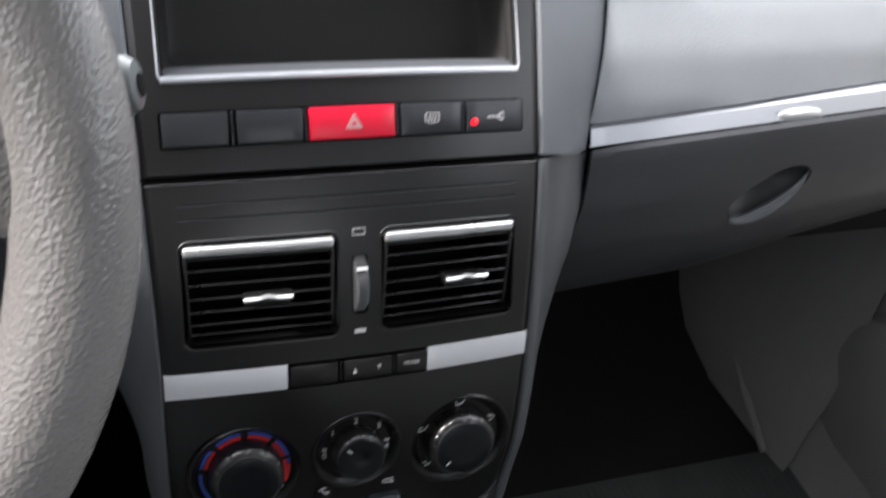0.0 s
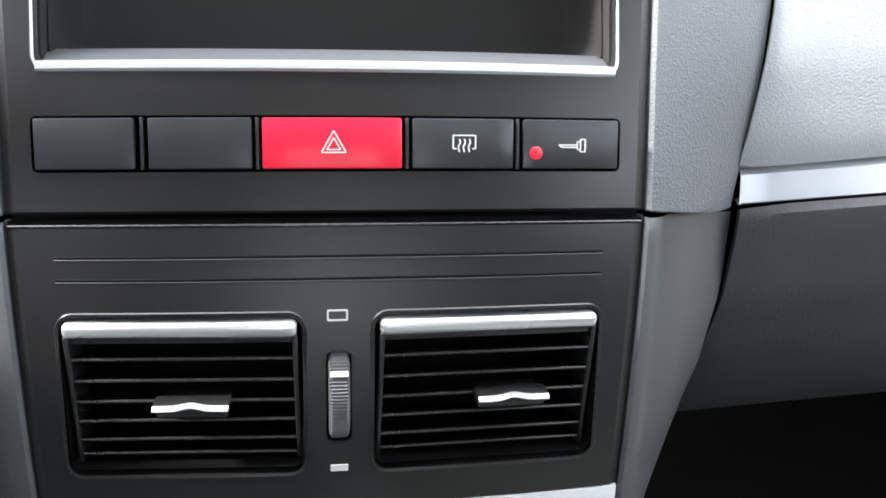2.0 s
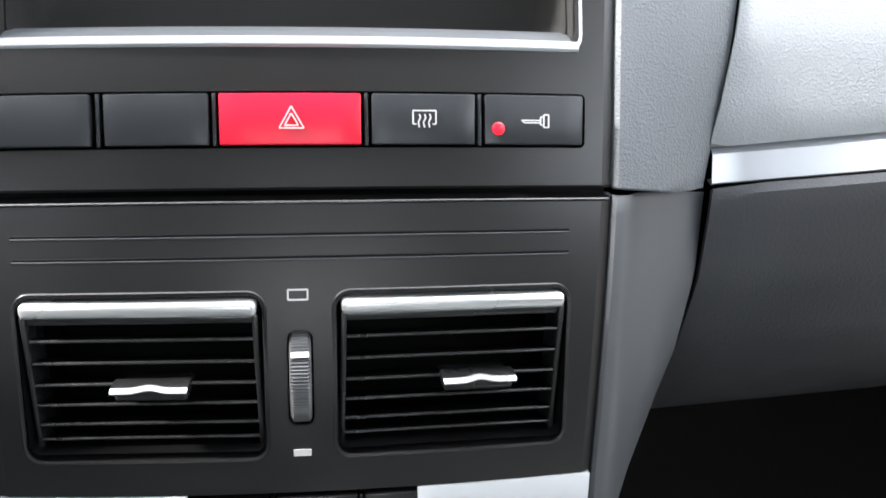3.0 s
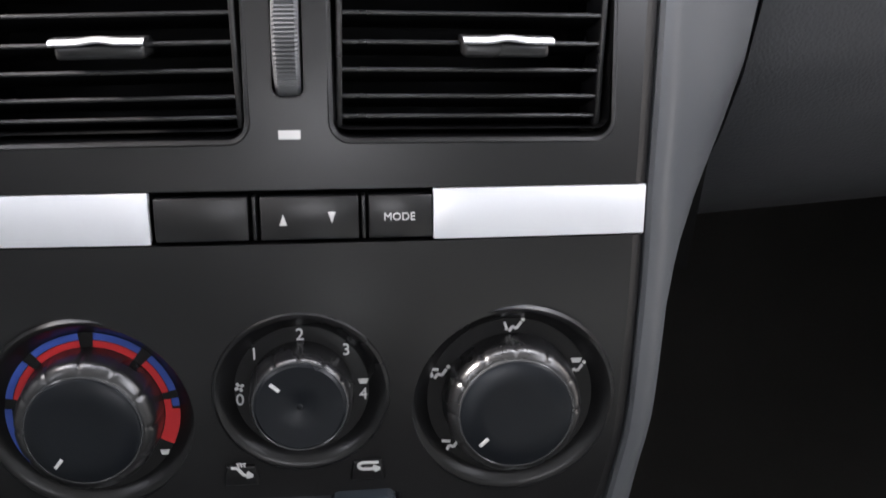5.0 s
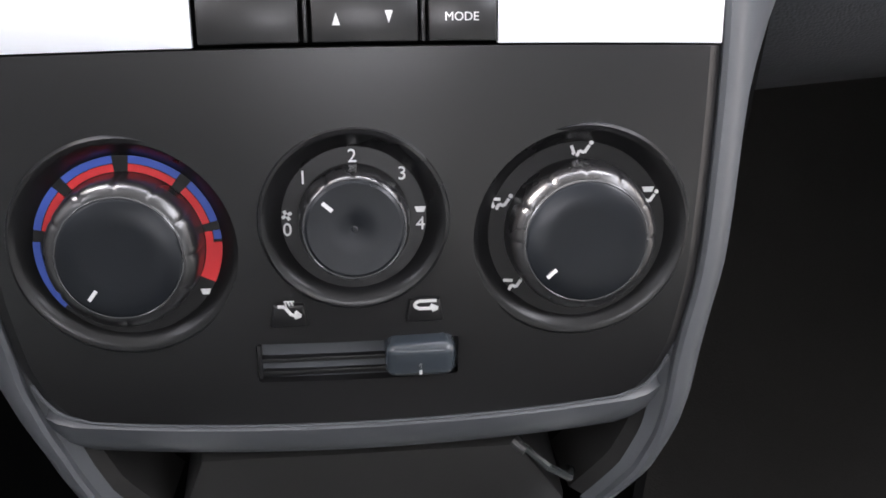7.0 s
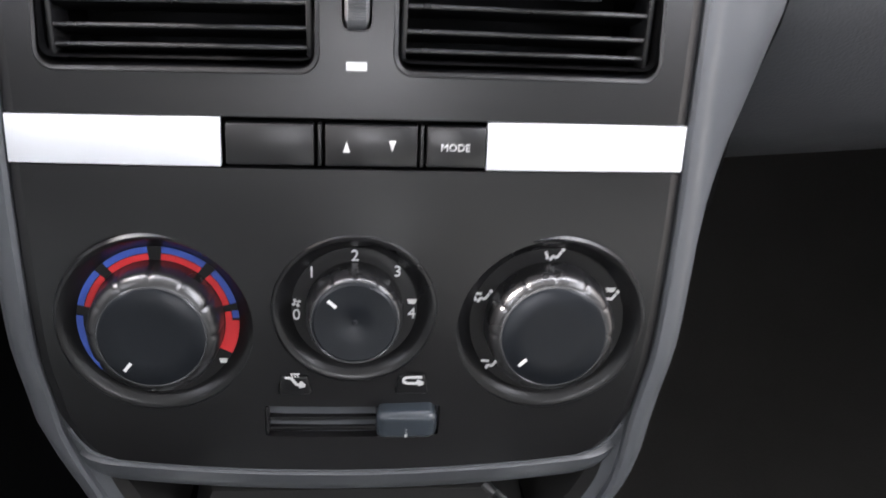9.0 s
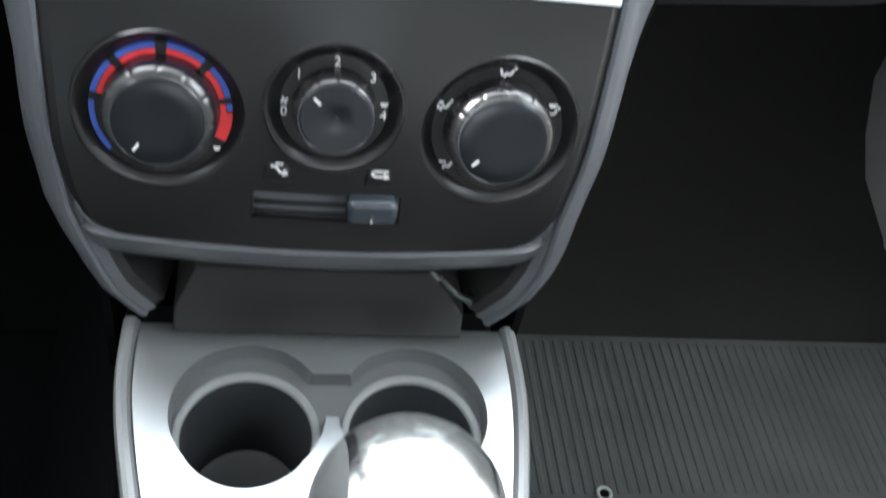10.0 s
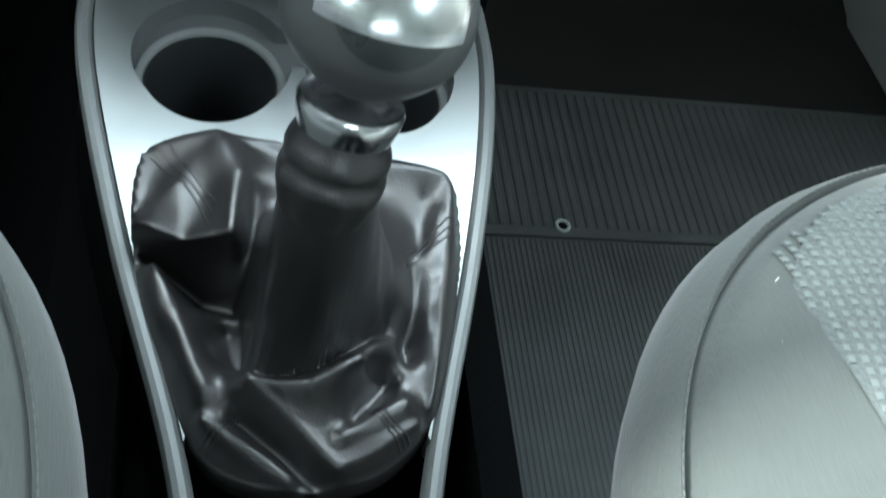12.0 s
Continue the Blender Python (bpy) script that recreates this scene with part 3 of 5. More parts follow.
def dial(x, v, r, cap, skirt, turn):
    """A rotary control: a dial face that leans back in its hole, a ribbed skirt and a flat cap with a pointer."""
    m = at(x, v, 0, True) @ Matrix.Rotation(radians(-LEAN), 4, "X")
    flat = at(x, v, 0, True)
    face = part("dial", moved(lathe([(r - 0.0052, 0.0036), (skirt - 0.002, 0.0036)], 72), m), DIALFACE, lower, "sunken round dial")
    rows = []
    for k, (rad, y) in enumerate(((r + 0.0018, 0.0014), (r + 0.0011, -0.0006), (r + 0.0002, -0.0010), (r - 0.0009, -0.0005), (r - 0.0022, 0.0006), (r - 0.0036, 0.0019), (r - 0.0047, 0.0030), (r - 0.0053, 0.0036))):
        f = min(1, k / 6)
        rows.append([(flat @ p) * (1 - f) + (m @ p) * f for p in [Vector((rad * math.cos(a), y, rad * math.sin(a))) for a in np.linspace(0, 2 * math.pi, 80, endpoint=False)]])
    part("rim", loft(rows, closed_u=True), DIALRIM, face, "glossy bevelled rim")
    bm = bmesh.new()
    n = 192
    rings = []
    for rad, y, rib in ((skirt, 0.0046, 0), (skirt - 0.0003, 0.0005, 0.4), *[(cap + 0.0004 + (skirt - cap - 0.0010) * math.cos(radians(b)), -0.0048 - 0.0050 * math.sin(radians(b)), 1 if b < 70 else 0.2) for b in (0, 15, 30, 44, 56, 68, 80)], (cap + 0.0003, -0.0098, 0)):
        row = []
        for i in range(n):
            k = min(i % 16, 16 - i % 16)
            d = rib * (0.0005 if k == 0 else (0.0002 if k == 1 else 0))
            row.append(bm.verts.new(((rad - d) * math.cos(2 * math.pi * i / n), y, (rad - d) * math.sin(2 * math.pi * i / n))))
        rings.append(row)
    for a, b in zip(rings, rings[1:]):
        for i in range(n):
            bm.faces.new((a[i], a[(i + 1) % n], b[(i + 1) % n], b[i]))
    knob = part("control_knob", moved(bm, m), SKIRT, lower, "glossy ribbed black control knob", smooth=28)
    dome = [(cap + 0.0005, -0.0090), (cap + 0.0003, -0.0103), (cap - 0.0005, -0.0108), (cap * 0.55, -0.0105)]
    # a moulding dimple marks the middle of the smallest cap
    dome += [(0.0022, -0.0104), (0.0016, -0.0101), (0.0009, -0.0101), (0.0006, -0.0104), (0, -0.0104)] if cap < 0.015 else [(0, -0.0104)]
    part("cap", moved(lathe(dome, 56), m), KNOB, knob)
    a = radians(turn)
    part("pointer", strokes([(math.cos(a) * (cap - 0.0056), math.sin(a) * (cap - 0.0056), math.cos(a) * (cap - 0.0020), math.sin(a) * (cap - 0.0020))], 0.0011, m @ Matrix.Translation((0, -0.0106, 0))), WHITE, knob)
    part("cap_ring", moved(tube([((cap + 0.0006) * math.cos(a2), -0.0099, (cap + 0.0006) * math.sin(a2)) for a2 in np.linspace(0, 2 * math.pi, 64, endpoint=False)], 0.0004, 6, closed=True), m), BEVEL, knob)
    return m @ Matrix.Translation((0, 0.0035, 0)), face, knob


def arc(r0, r1, a0, a1, n=14):
    rows = []
    for i in range(n + 1):
        a = radians(a0 + (a1 - a0) * i / n)
        rows.append([(r * math.cos(a), y, r * math.sin(a)) for r, y in ((r0, 0), (r0, -0.0003), (r1, -0.0003), (r1, 0))])
    bm = loft(rows)
    bmesh.ops.holes_fill(bm, edges=bm.edges[:])
    return bm


def seat_sign(m, parent, arrows, screen=False):
    """A plain airflow sign: a bent seat line with a dot, and arrow strokes beside it."""
    lines = [(0.0020, 0.0010, 0.0006, -0.0010), (0.0006, -0.0010, -0.0007, -0.0004), (-0.0007, -0.0004, -0.0015, -0.0019)]
    if arrows == "up" or arrows == "both":
        lines += [(-0.0030, 0.0011, -0.0004, 0.0009)]
    if arrows == "down" or arrows == "both":
        lines += [(-0.0030, 0.0010, -0.0021, -0.0013), (-0.0021, -0.0013, -0.0027, -0.0009)]
    if arrows == "low":
        lines += [(-0.0008, 0.0011, 0.0006, 0.0011), (-0.0002, -0.0019, 0.0006, -0.0019)]
    bms = [bar(*l, 0.0008) for l in lines]
    bms.append(moved(lathe([(0.0006, 0), (0.0006, -0.0003), (0, -0.0003)], 12), Matrix.Translation((0.0025, 0, 0.0017))))
    if screen:
        bms.append(moved(prism([(-0.0017, 0.0007), (0.0017, 0.0007), (0.0011, -0.0007), (-0.0011, -0.0007)], -0.0003, 0), Matrix.Translation((0.0001, 0, 0.0024))))
    part("airflow_sign", moved(join(*bms), m), WHITE, parent)


m, face, knob = dial(*DIALS[0], 232)
R0 = 0.0330
SEG = [(95, 129), (52, 85), (15, 44), (137, 167), (175, 222)]
blue = [arc(R0 - 0.0078, R0 - 0.0056, a, b) for a, b in SEG] + [arc(R0 - 0.0078, R0 - 0.0056, 3, 9)]
red = [arc(R0 - 0.0103, R0 - 0.0081, a, b) for a, b in SEG[:4]] + [arc(R0 - 0.0103, R0 - 0.0081, -26, 9), arc(R0 - 0.0081, R0 - 0.0056, -26, 1)]
part("cold_scale", moved(join(*blue), m), PRINT_BLUE, face, "blue printed scale")
part("warm_scale", moved(join(*red), m), PRINT_RED, face, "red printed scale")
part("screen_sign", moved(prism([(-0.0015, 0.0008), (0.0015, 0.0008), (0.001, -0.0009), (-0.001, -0.0009)], -0.0003, 0), m @ Matrix.Translation((0.0215, 0, -0.0150))), WHITE, face)
m, face, knob = dial(*DIALS[1], 138)
for txt, x, z in (("0", -0.0198, -0.0030), ("1", -0.0146, 0.0125), ("2", 0.0000, 0.0186), ("3", 0.0145, 0.0130), ("4", 0.0197, -0.0024)):
    part("numeral", lettering(txt, 0.0056, m @ Matrix.Translation((x, -0.0001, z))), WHITE, face)
part("fan_sign", strokes([(math.cos(a) * 0.0004, math.sin(a) * 0.0004, math.cos(a) * 0.0016, math.sin(a) * 0.0016) for a in (0.5, 2.07, 3.64, 5.21)], 0.0009, m @ Matrix.Translation((-0.0198, 0, 0.0015))), WHITE, face)
part("screen_sign", moved(prism([(-0.0017, 0.0008), (0.0017, 0.0008), (0.0011, -0.0009), (-0.0011, -0.0009)], -0.0003, 0), m @ Matrix.Translation((0.0197, 0, 0.0022))), WHITE, face)
m, face, knob = dial(*DIALS[2], 222)
for x, z, way in ((0.0010, 0.0254, "down"), (-0.0235, 0.0096, "both"), (0.0219, 0.0096, "down"), (-0.0195, -0.0165, "up"), (0.0172, -0.0146, "low")):
    seat_sign(m @ Matrix.Translation((x, 0, z)) @ Matrix.Scale(1.12, 4), face, way, x > 0.02)

# fresh-air slider
m = at(0, 0.3098, 0, True)
track = part("slider_track", moved(box(-0.0318, 0.0318, 0.007, 0.009, -0.0095, 0.0095), m), DEEP, lower, "dark slider slot")
for z0, z1, y in ((-0.0068, -0.0046, 0.0024), (-0.0016, 0.0002, 0.0020)):
    part("track_rib", moved(box(-0.0312, 0.0312, y, 0.007, z0, z1, 0.0007), m), DIALRIM, track)
part("slot_end", moved(box(-0.0312, -0.0300, 0.001, 0.007, -0.0066, 0.0058, 0.0003), m), BLACK, track)
lever = part("slider", moved(prism(rounded(0.0082, 0.0300, -0.0040, 0.0080, 0.0034), -0.0066, 0.004, 0.0032, 5), m), LEVER, lower, "blue-grey slider handle")
part("slider_mark", moved(box(0.0186, 0.0195, -0.0066, -0.0061, -0.0024, 0.0016), m), WHITE, lever)
for x, lines in ((-0.0205, [(-0.0032, 0.0020, -0.0012, 0.0019), (-0.0012, 0.0019, 0.0008, -0.0010), (0.0008, -0.0010, 0.0030, -0.0012), (0.0036, -0.0014, 0.0016, -0.0020), (0.0036, -0.0014, 0.0020, 0.0002)]), (0.0207, [(0.0036, 0.0020, -0.0018, 0.0020), (-0.0018, 0.0020, -0.0030, 0.0012), (-0.0030, 0.0012, -0.0030, 0.0002), (-0.0030, 0.0002, -0.0018, -0.0006), (-0.0018, -0.0006, 0.0030, -0.0006), (0.0040, -0.0006, 0.0018, 0.0006), (0.0040, -0.0006, 0.0022, -0.0014)])):
    mm = at(x, 0.3266, 0, True)
    b = part("sign_pad", moved(prism([(-0.0058, -0.0040), (-0.0052, -0.0048), (0.0052, -0.0048), (0.0058, -0.0040), (0.0046, 0.0030), (-0.0046, 0.0030)], -0.0016, 0.002, 0.0009, 3), mm), DIALRIM, lower)
    part("air_sign", strokes(lines, 0.0010, mm @ Matrix.Translation((0, -0.0016, 0.0008))), WHITE, b)
    if x < 0:
        part("heat_sign", strokes([(d, 0.0, d - 0.0005, 0.0012) for d in (-0.0006, 0.0004, 0.0014)] + [(-0.0014, 0.0014, 0.0018, 0.0014)], 0.0004, mm @ Matrix.Translation((0, -0.0016, 0.0030))), WHITE, b)

# ---- dashboard ----
dash = thing("dashboard", (0, 0.3, 0.5), "grey grained plastic dashboard with silver trim strip and glovebox", "dashboard")


def side_y(z):
    return interp(z, [0.2285, 0.25, 0.288, 0.327, 0.36, 0.38, 0.41, 0.44, 0.48, 0.516], [0.026, 0.014, 0.015, 0.020, 0.024, 0.030, 0.040, 0.046, 0.055, 0.066])


def side_x(z):
    return interp(z, [0.2285, 0.25, 0.288, 0.327, 0.36, 0.38, 0.41, 0.44, 0.48, 0.516], [0.092, 0.1035, 0.1135, 0.1190, 0.1228, 0.1320, 0.1465, 0.1535, 0.1580, 0.1585])


def band(z):
    """Where the grey flank begins beside the trim, and beside the open tray under it."""
    return half(z) if z > 0.31 else interp(z, [0.2285, 0.240, 0.252, 0.264, 0.280, 0.298, 0.31], [0.0805, 0.0868, 0.0930, 0.0980, 0.1022, 0.1050, half(0.31)])


def stack_side(sgn):
    """The grey flank beside the lower trim."""
    rows = []
    for z in [*np.linspace(0.2285, 0.300, 20), *np.linspace(0.305, 0.50, 24), 0.51, 0.5155, 0.5168]:
        h = band(z)
        top = -0.0010 if z > 0.516 else 0.0
        low = max(0, 0.25 - z)
        row = []
        for dx, off in ((-0.004, -0.006), (0.0006, -0.003), (0.0008, -0.0004), (0.0022, 0.0010), (0.0050, 0.0009), (0.0085, -0.0008), (0.0118, -0.0045)):
            p = on(h + dx * interp(z, [0.2285, 0.30], [0.75, 1.0]), z, off + top)
            row.append(Vector((p.x * sgn + 0.0035 * min(1, max(0, 0.298 - z) / 0.03), p.y + 0.30 * low, z + (p.z - z) * 0.5)))
        a = row[-1]
        b = Vector((side_x(z) * sgn + 0.0035 * min(1, max(0, 0.298 - z) / 0.03), side_y(z) + 0.30 * low, z))
        for f in (0.33, 0.66, 1.0):
            q = a.lerp(b, f)
            row.append(q + Vector((sgn * 0.002 * math.sin(f * math.pi), 0, 0)))
        row.append(b + Vector((sgn * 0.0005, 0.004, 0)))
        row.append(b + Vector((-sgn * 0.002, 0.10, 0)))
        for p in row:
            p.z -= 0.0130 * min(1, max(0, (z - 0.43) / 0.086)) * (max(0, abs(p.x) - h) / 0.045) ** 1.7
        rows.append(row)
    return loft(rows)


def stack_cowl(sgn):
    """The grained flank beside the upper trim."""
    rows = []
    for z in [0.5188, 0.5196, *np.linspace(0.523, 0.645, 16), 0.66]:
        h = half(z)
        low = -0.0012 if z < 0.5192 else 0.0
        row = []
        for dx, off in ((-0.003, -0.006), (0.0007, -0.003), (0.0009, 0.0), (0.0024, 0.0016), (0.006, 0.0020), (0.012, 0.0010)):
            p = on(h + dx, z, off + low)
            row.append(Vector((p.x * sgn, p.y, z + (p.z - z) * 0.5)))
        a = row[-1]
        b = Vector((interp(z, [0.52, 0.61], [0.1575, 0.1745]) * sgn, interp(z, [0.519, 0.56, 0.60, 0.66], [0.0655, 0.088, 0.122, 0.185]), z))
        for f in (0.25, 0.5, 0.75, 1.0):
            row.append(a.lerp(b, f) + Vector((0, -0.004 * math.sin(f * math.pi), 0.0)))
        row.append(b + Vector((0.0004 * sgn, 0.004, 0)))
        row.append(b + Vector((-0.002 * sgn, 0.05, 0)))
        for p in row:
            p.z -= 0.0130 * min(1, max(0, (0.575 - z) / 0.056)) * (max(0, abs(p.x) - h) / 0.045) ** 1.7
        rows.append(row)
    return loft(rows)


for sgn in (-1, 1):
    part("stack_flank", stack_side(sgn), BEZEL, dash, "smooth grey stack flank")
    part("stack_cowl", stack_cowl(sgn), GREY, dash, "grained grey cowl")

# the lip under the heater trim, and the open tray below it
rows = []
for z, w, off in ((0.318, 0.1060, -0.0045), (0.300, 0.1060, -0.0030), (0.2890, 0.1080, -0.0016), (0.2856, 0.1088, -0.0004), (0.2848, 0.1085, 0.0008), (0.280, 0.1080, -0.0004), (0.274, 0.1068, -0.0032), (0.269, 0.1050, -0.0072), (0.2660, 0.1035, -0.0110), (0.2645, 0.1020, -0.0150)):
    row = []
    for i in range(41):
        s = -1 + i / 20
        p = on(w * s, z, off)
        e = max(0, abs(s) - 0.84) / 0.16
        row.append(Vector((p.x, p.y + 0.009 * e * e, p.z)))
    rows.append(row)
rows.append([p + Vector((0, 0.045, 0.002)) for p in rows[-1]])
part("lower_lip", loft(rows), BEZEL, dash, "grey lip under the heater controls")
for sgn in (-1, 1):
    rows = []
    for z in np.linspace(0.290, 0.2285, 14):
        p = on(band(z), z, -0.005)
        p = Vector((sgn * p.x + 0.0035 * min(1, (0.298 - z) / 0.03), p.y + 0.30 * max(0, 0.25 - z), p.z))
        rows.append([p, p + Vector((-sgn * 0.006, 0.006, 0)), p + Vector((-sgn * 0.009, 0.030, 0))])
    part("leg_inside", loft(rows), CUBBY, dash, "dark inner side of the tray opening")
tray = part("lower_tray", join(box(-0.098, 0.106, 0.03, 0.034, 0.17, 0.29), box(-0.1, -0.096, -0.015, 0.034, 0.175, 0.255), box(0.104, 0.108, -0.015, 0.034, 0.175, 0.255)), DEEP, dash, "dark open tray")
part("tray_tongue", prism([(-0.067, 0.212), (0.076, 0.212), (0.0745, 0.2312), (0.0560, 0.2600), (-0.0556, 0.2600), (-0.066, 0.2303)], -0.0230, 0.02, 0.003), CUBBY, tray, "grey moulded tongue")
cable = thing("loose_cable", (0.08, -0.02, 0.24), "thin black cable hanging out of the open tray", "cable")
part("lead", tube([(0.050, 0.0, 0.262), (0.057, -0.020, 0.2572), (0.066, -0.026, 0.2515), (0.075, -0.024, 0.243), (0.080, -0.010, 0.232), (0.078, 0.012, 0.222)], 0.0015, 8), KNOBDARK, cable)
part("plug", tube([(0.054, -0.020, 0.2590), (0.058, -0.0235, 0.2572)], [0.0024, 0.0018], 10), STEEL, cable, "bright metal plug")

# passenger side: lid, strip, glovebox
def tip(x):
    return (x - 0.16) * 0.085


def pad_y(z):
    return interp(z, [0.515, 0.5325, 0.56, 0.585, 0.600, 0.615, 0.628, 0.638, 0.645], [0.071, 0.076, 0.090, 0.108, 0.122, 0.142, 0.172, 0.22, 0.30])


rows = []
for j, f in enumerate([0, 0.01, *np.linspace(0.06, 0.94, 12), 0.99, 1.0]):
    row = []
    for i in range(45):
        z0, z1 = 0.5225 + tip(0.16 + i / 44 * 0.236), 0.6045
        if i < 8:
            k = (8 - i) / 8
            z1 -= 0.003 * k * k * k
        z = z0 + (z1 - z0) * f
        x = 0.1588 + (z - 0.52) * 0.19 * (1 - i / 44) + i / 44 * 0.2372
        edge = 0.0015 if (j in (0, 15) or i in (0, 44)) else 0
        row.append((x, pad_y(z) + edge - 0.0012 * math.sin(f * math.pi), z))
    rows.append(row)
part("airbag_lid", thick(loft(rows), -0.003), PAD, dash, "pale grey grained airbag lid")
rows = []
for z in (0.510, 0.6055, 0.606, 0.610, 0.615, 0.622, 0.628, 0.634, 0.638, 0.642, 0.645):
    rows.append([(x, pad_y(z) + (0.012 if z < 0.6058 else 0), z) for x in np.linspace(0.157, 0.72, 30)])
rows.append([(x, 0.62, 0.655) for x in np.linspace(0.157, 0.72, 30)])
part("dash_top", loft(rows), PAD, dash, "pale grey dash top")
rows = [[(x, y, z) for x in np.linspace(-0.72, 0.157, 40)] for y, z in ((0.12, 0.640), (0.135, 0.655), (0.17, 0.668), (0.24, 0.672), (0.62, 0.660))]
part("dash_top", loft(rows), PAD, dash)
part("outer_pad", loft([[(x, pad_y(z) + 0.004, z) for x in np.linspace(0.435, 0.72, 12)] for z in np.linspace(0.515, 0.605, 8)]), PAD, dash)

# end vent of the passenger side
pv = part("side_vent", moved(join(*[box(-0.022, 0.022, -0.004, 0.02, z - 0.001, z + 0.001, 0.0004) for z in np.linspace(-0.028, 0.028, 7)]), Matrix.Translation((0.418, 0.098, 0.572)) @ Matrix.Rotation(radians(-32), 4, "X")), DEEP, dash, "black louvred side vent")
part("vent_housing", moved(join(box(-0.024, 0.024, 0.016, 0.03, -0.034, 0.034), box(-0.0245, -0.022, -0.005, 0.02, -0.034, 0.034, 0.001), box(0.022, 0.0245, -0.005, 0.02, -0.034, 0.034, 0.001)), Matrix.Translation((0.418, 0.098, 0.572)) @ Matrix.Rotation(radians(-32), 4, "X")), DEEP, pv)

# silver strip with a bright oval pad
rows = []
for f, dy in ((0, 0.006), (0.03, 0.001), (0.10, 0.0), (0.88, -0.0012), (0.95, 0.0002), (1.0, 0.003), (1.0, 0.010)):
    rows.append([(x, 0.0640 + 0.0085 * f + dy - 0.0005 * (x < 0.1612), 0.5074 + tip(x) + 0.0126 * f) for x in [0.1600, 0.1604, *np.linspace(0.162, 0.70, 50)]])
strip = part("trim_strip", loft(rows), SILVER, dash, "long silver trim strip")
bm = bmesh.new()
bmesh.ops.create_uvsphere(bm, u_segments=28, v_segments=14, radius=1.0, matrix=Matrix.Translation((0.316, 0.0675, 0.5222)) @ Matrix.Diagonal((0.020, 0.004, 0.0062, 1)))
part("oval_badge", bm, BAR, strip, "plain bright oval")


def glove_y(z):
    return interp(z, [0.312, 0.322, 0.335, 0.35, 0.37, 0.40, 0.43, 0.47, 0.498, 0.506], [0.158, 0.136, 0.117, 0.101, 0.086, 0.0695, 0.0600, 0.0555, 0.0600, 0.0625])


rows = []
for j, z in enumerate([0.312, 0.317, *np.linspace(0.323, 0.495, 22), 0.502, 0.5045, 0.506]):
    row = []
    for i in range(50):
        x = 0.1600 + i / 49 * 0.50
        lift = 0.10 * max(0, x - 0.30) * (0.506 - z) / 0.15
        e = 0.0016 if (i in (0, 49) or j == 26) else 0
        row.append((x, glove_y(z) + e, z + tip(x) + lift * 1.6))
    rows.append(row)
bm = thick(loft(rows), -0.004)
cut = bmesh.new()
bmesh.ops.create_uvsphere(cut, u_segments=32, v_segments=16, radius=1.0, matrix=Matrix.Translation((0.3045, 0.052, 0.4675)) @ Matrix.Rotation(radians(-36), 4, "Y") @ Matrix.Diagonal((0.033, 0.018, 0.0175, 1)))
glove = part("glovebox_door", clean(bm, [cut], GLOVE), GLOVE, dash, "dark grey closed glovebox door")
bm = bmesh.new()
bmesh.ops.create_uvsphere(bm, u_segments=32, v_segments=16, radius=1.0, matrix=Matrix.Translation((0.3045, 0.056, 0.4675)) @ Matrix.Rotation(radians(-36), 4, "Y") @ Matrix.Diagonal((0.034, 0.020, 0.0185, 1)))
bmesh.ops.bisect_plane(bm, geom=bm.verts[:] + bm.edges[:] + bm.faces[:], plane_co=(0, 0.0585, 0), plane_no=(0, -1, 0), clear_outer=True)
part("handle_cup", bm, GLOVE, glove, "dark handle recess")
c, s = math.cos(radians(38)), math.sin(radians(38))
pts = []
for k in range(15):
    a = radians(190 + 160 * k / 14)
    px, pz = 0.032 * math.cos(a), 0.0155 * math.sin(a)
    pts.append((0.3045 + px * c - pz * s, 0.0545, 0.4675 + px * s + pz * c))
part("handle_lip", tube(pts, [0.0008 + 0.0040 * math.sin(math.pi * (1 - k / 14) ** 1.4) for k in range(15)], 8), GREY, glove, "rounded handle lip")
# Near-black sheets colour in the shade of the dashboard gaps.
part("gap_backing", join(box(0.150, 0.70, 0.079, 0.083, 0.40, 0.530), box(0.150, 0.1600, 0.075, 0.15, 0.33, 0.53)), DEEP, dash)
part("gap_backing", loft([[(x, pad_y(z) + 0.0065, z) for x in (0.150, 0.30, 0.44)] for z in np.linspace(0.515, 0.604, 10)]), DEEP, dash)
# driver's side body of the dashboard
rows = []
for z in np.linspace(0.33, 0.64, 14):
    rows.append([(x, interp(z, [0.33, 0.42, 0.516, 0.56, 0.60, 0.64], [0.10, 0.052, 0.066, 0.085, 0.105, 0.125]) + 0.004, z) for x in np.linspace(-0.72, -0.158, 20)])
part("driver_panel", loft(rows), GLOVE, dash, "dark knee panel")
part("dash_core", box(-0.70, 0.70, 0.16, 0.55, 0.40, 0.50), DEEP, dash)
part("glovebox_bottom", loft([[(x, y, 0.316 + tip(x) + 0.207 * max(0, x - 0.30) + z) for x in np.linspace(0.16, 0.66, 20)] for y, z in ((0.148, 0.0), (0.30, 0.03), (0.50, 0.08))]), DEEP, dash)

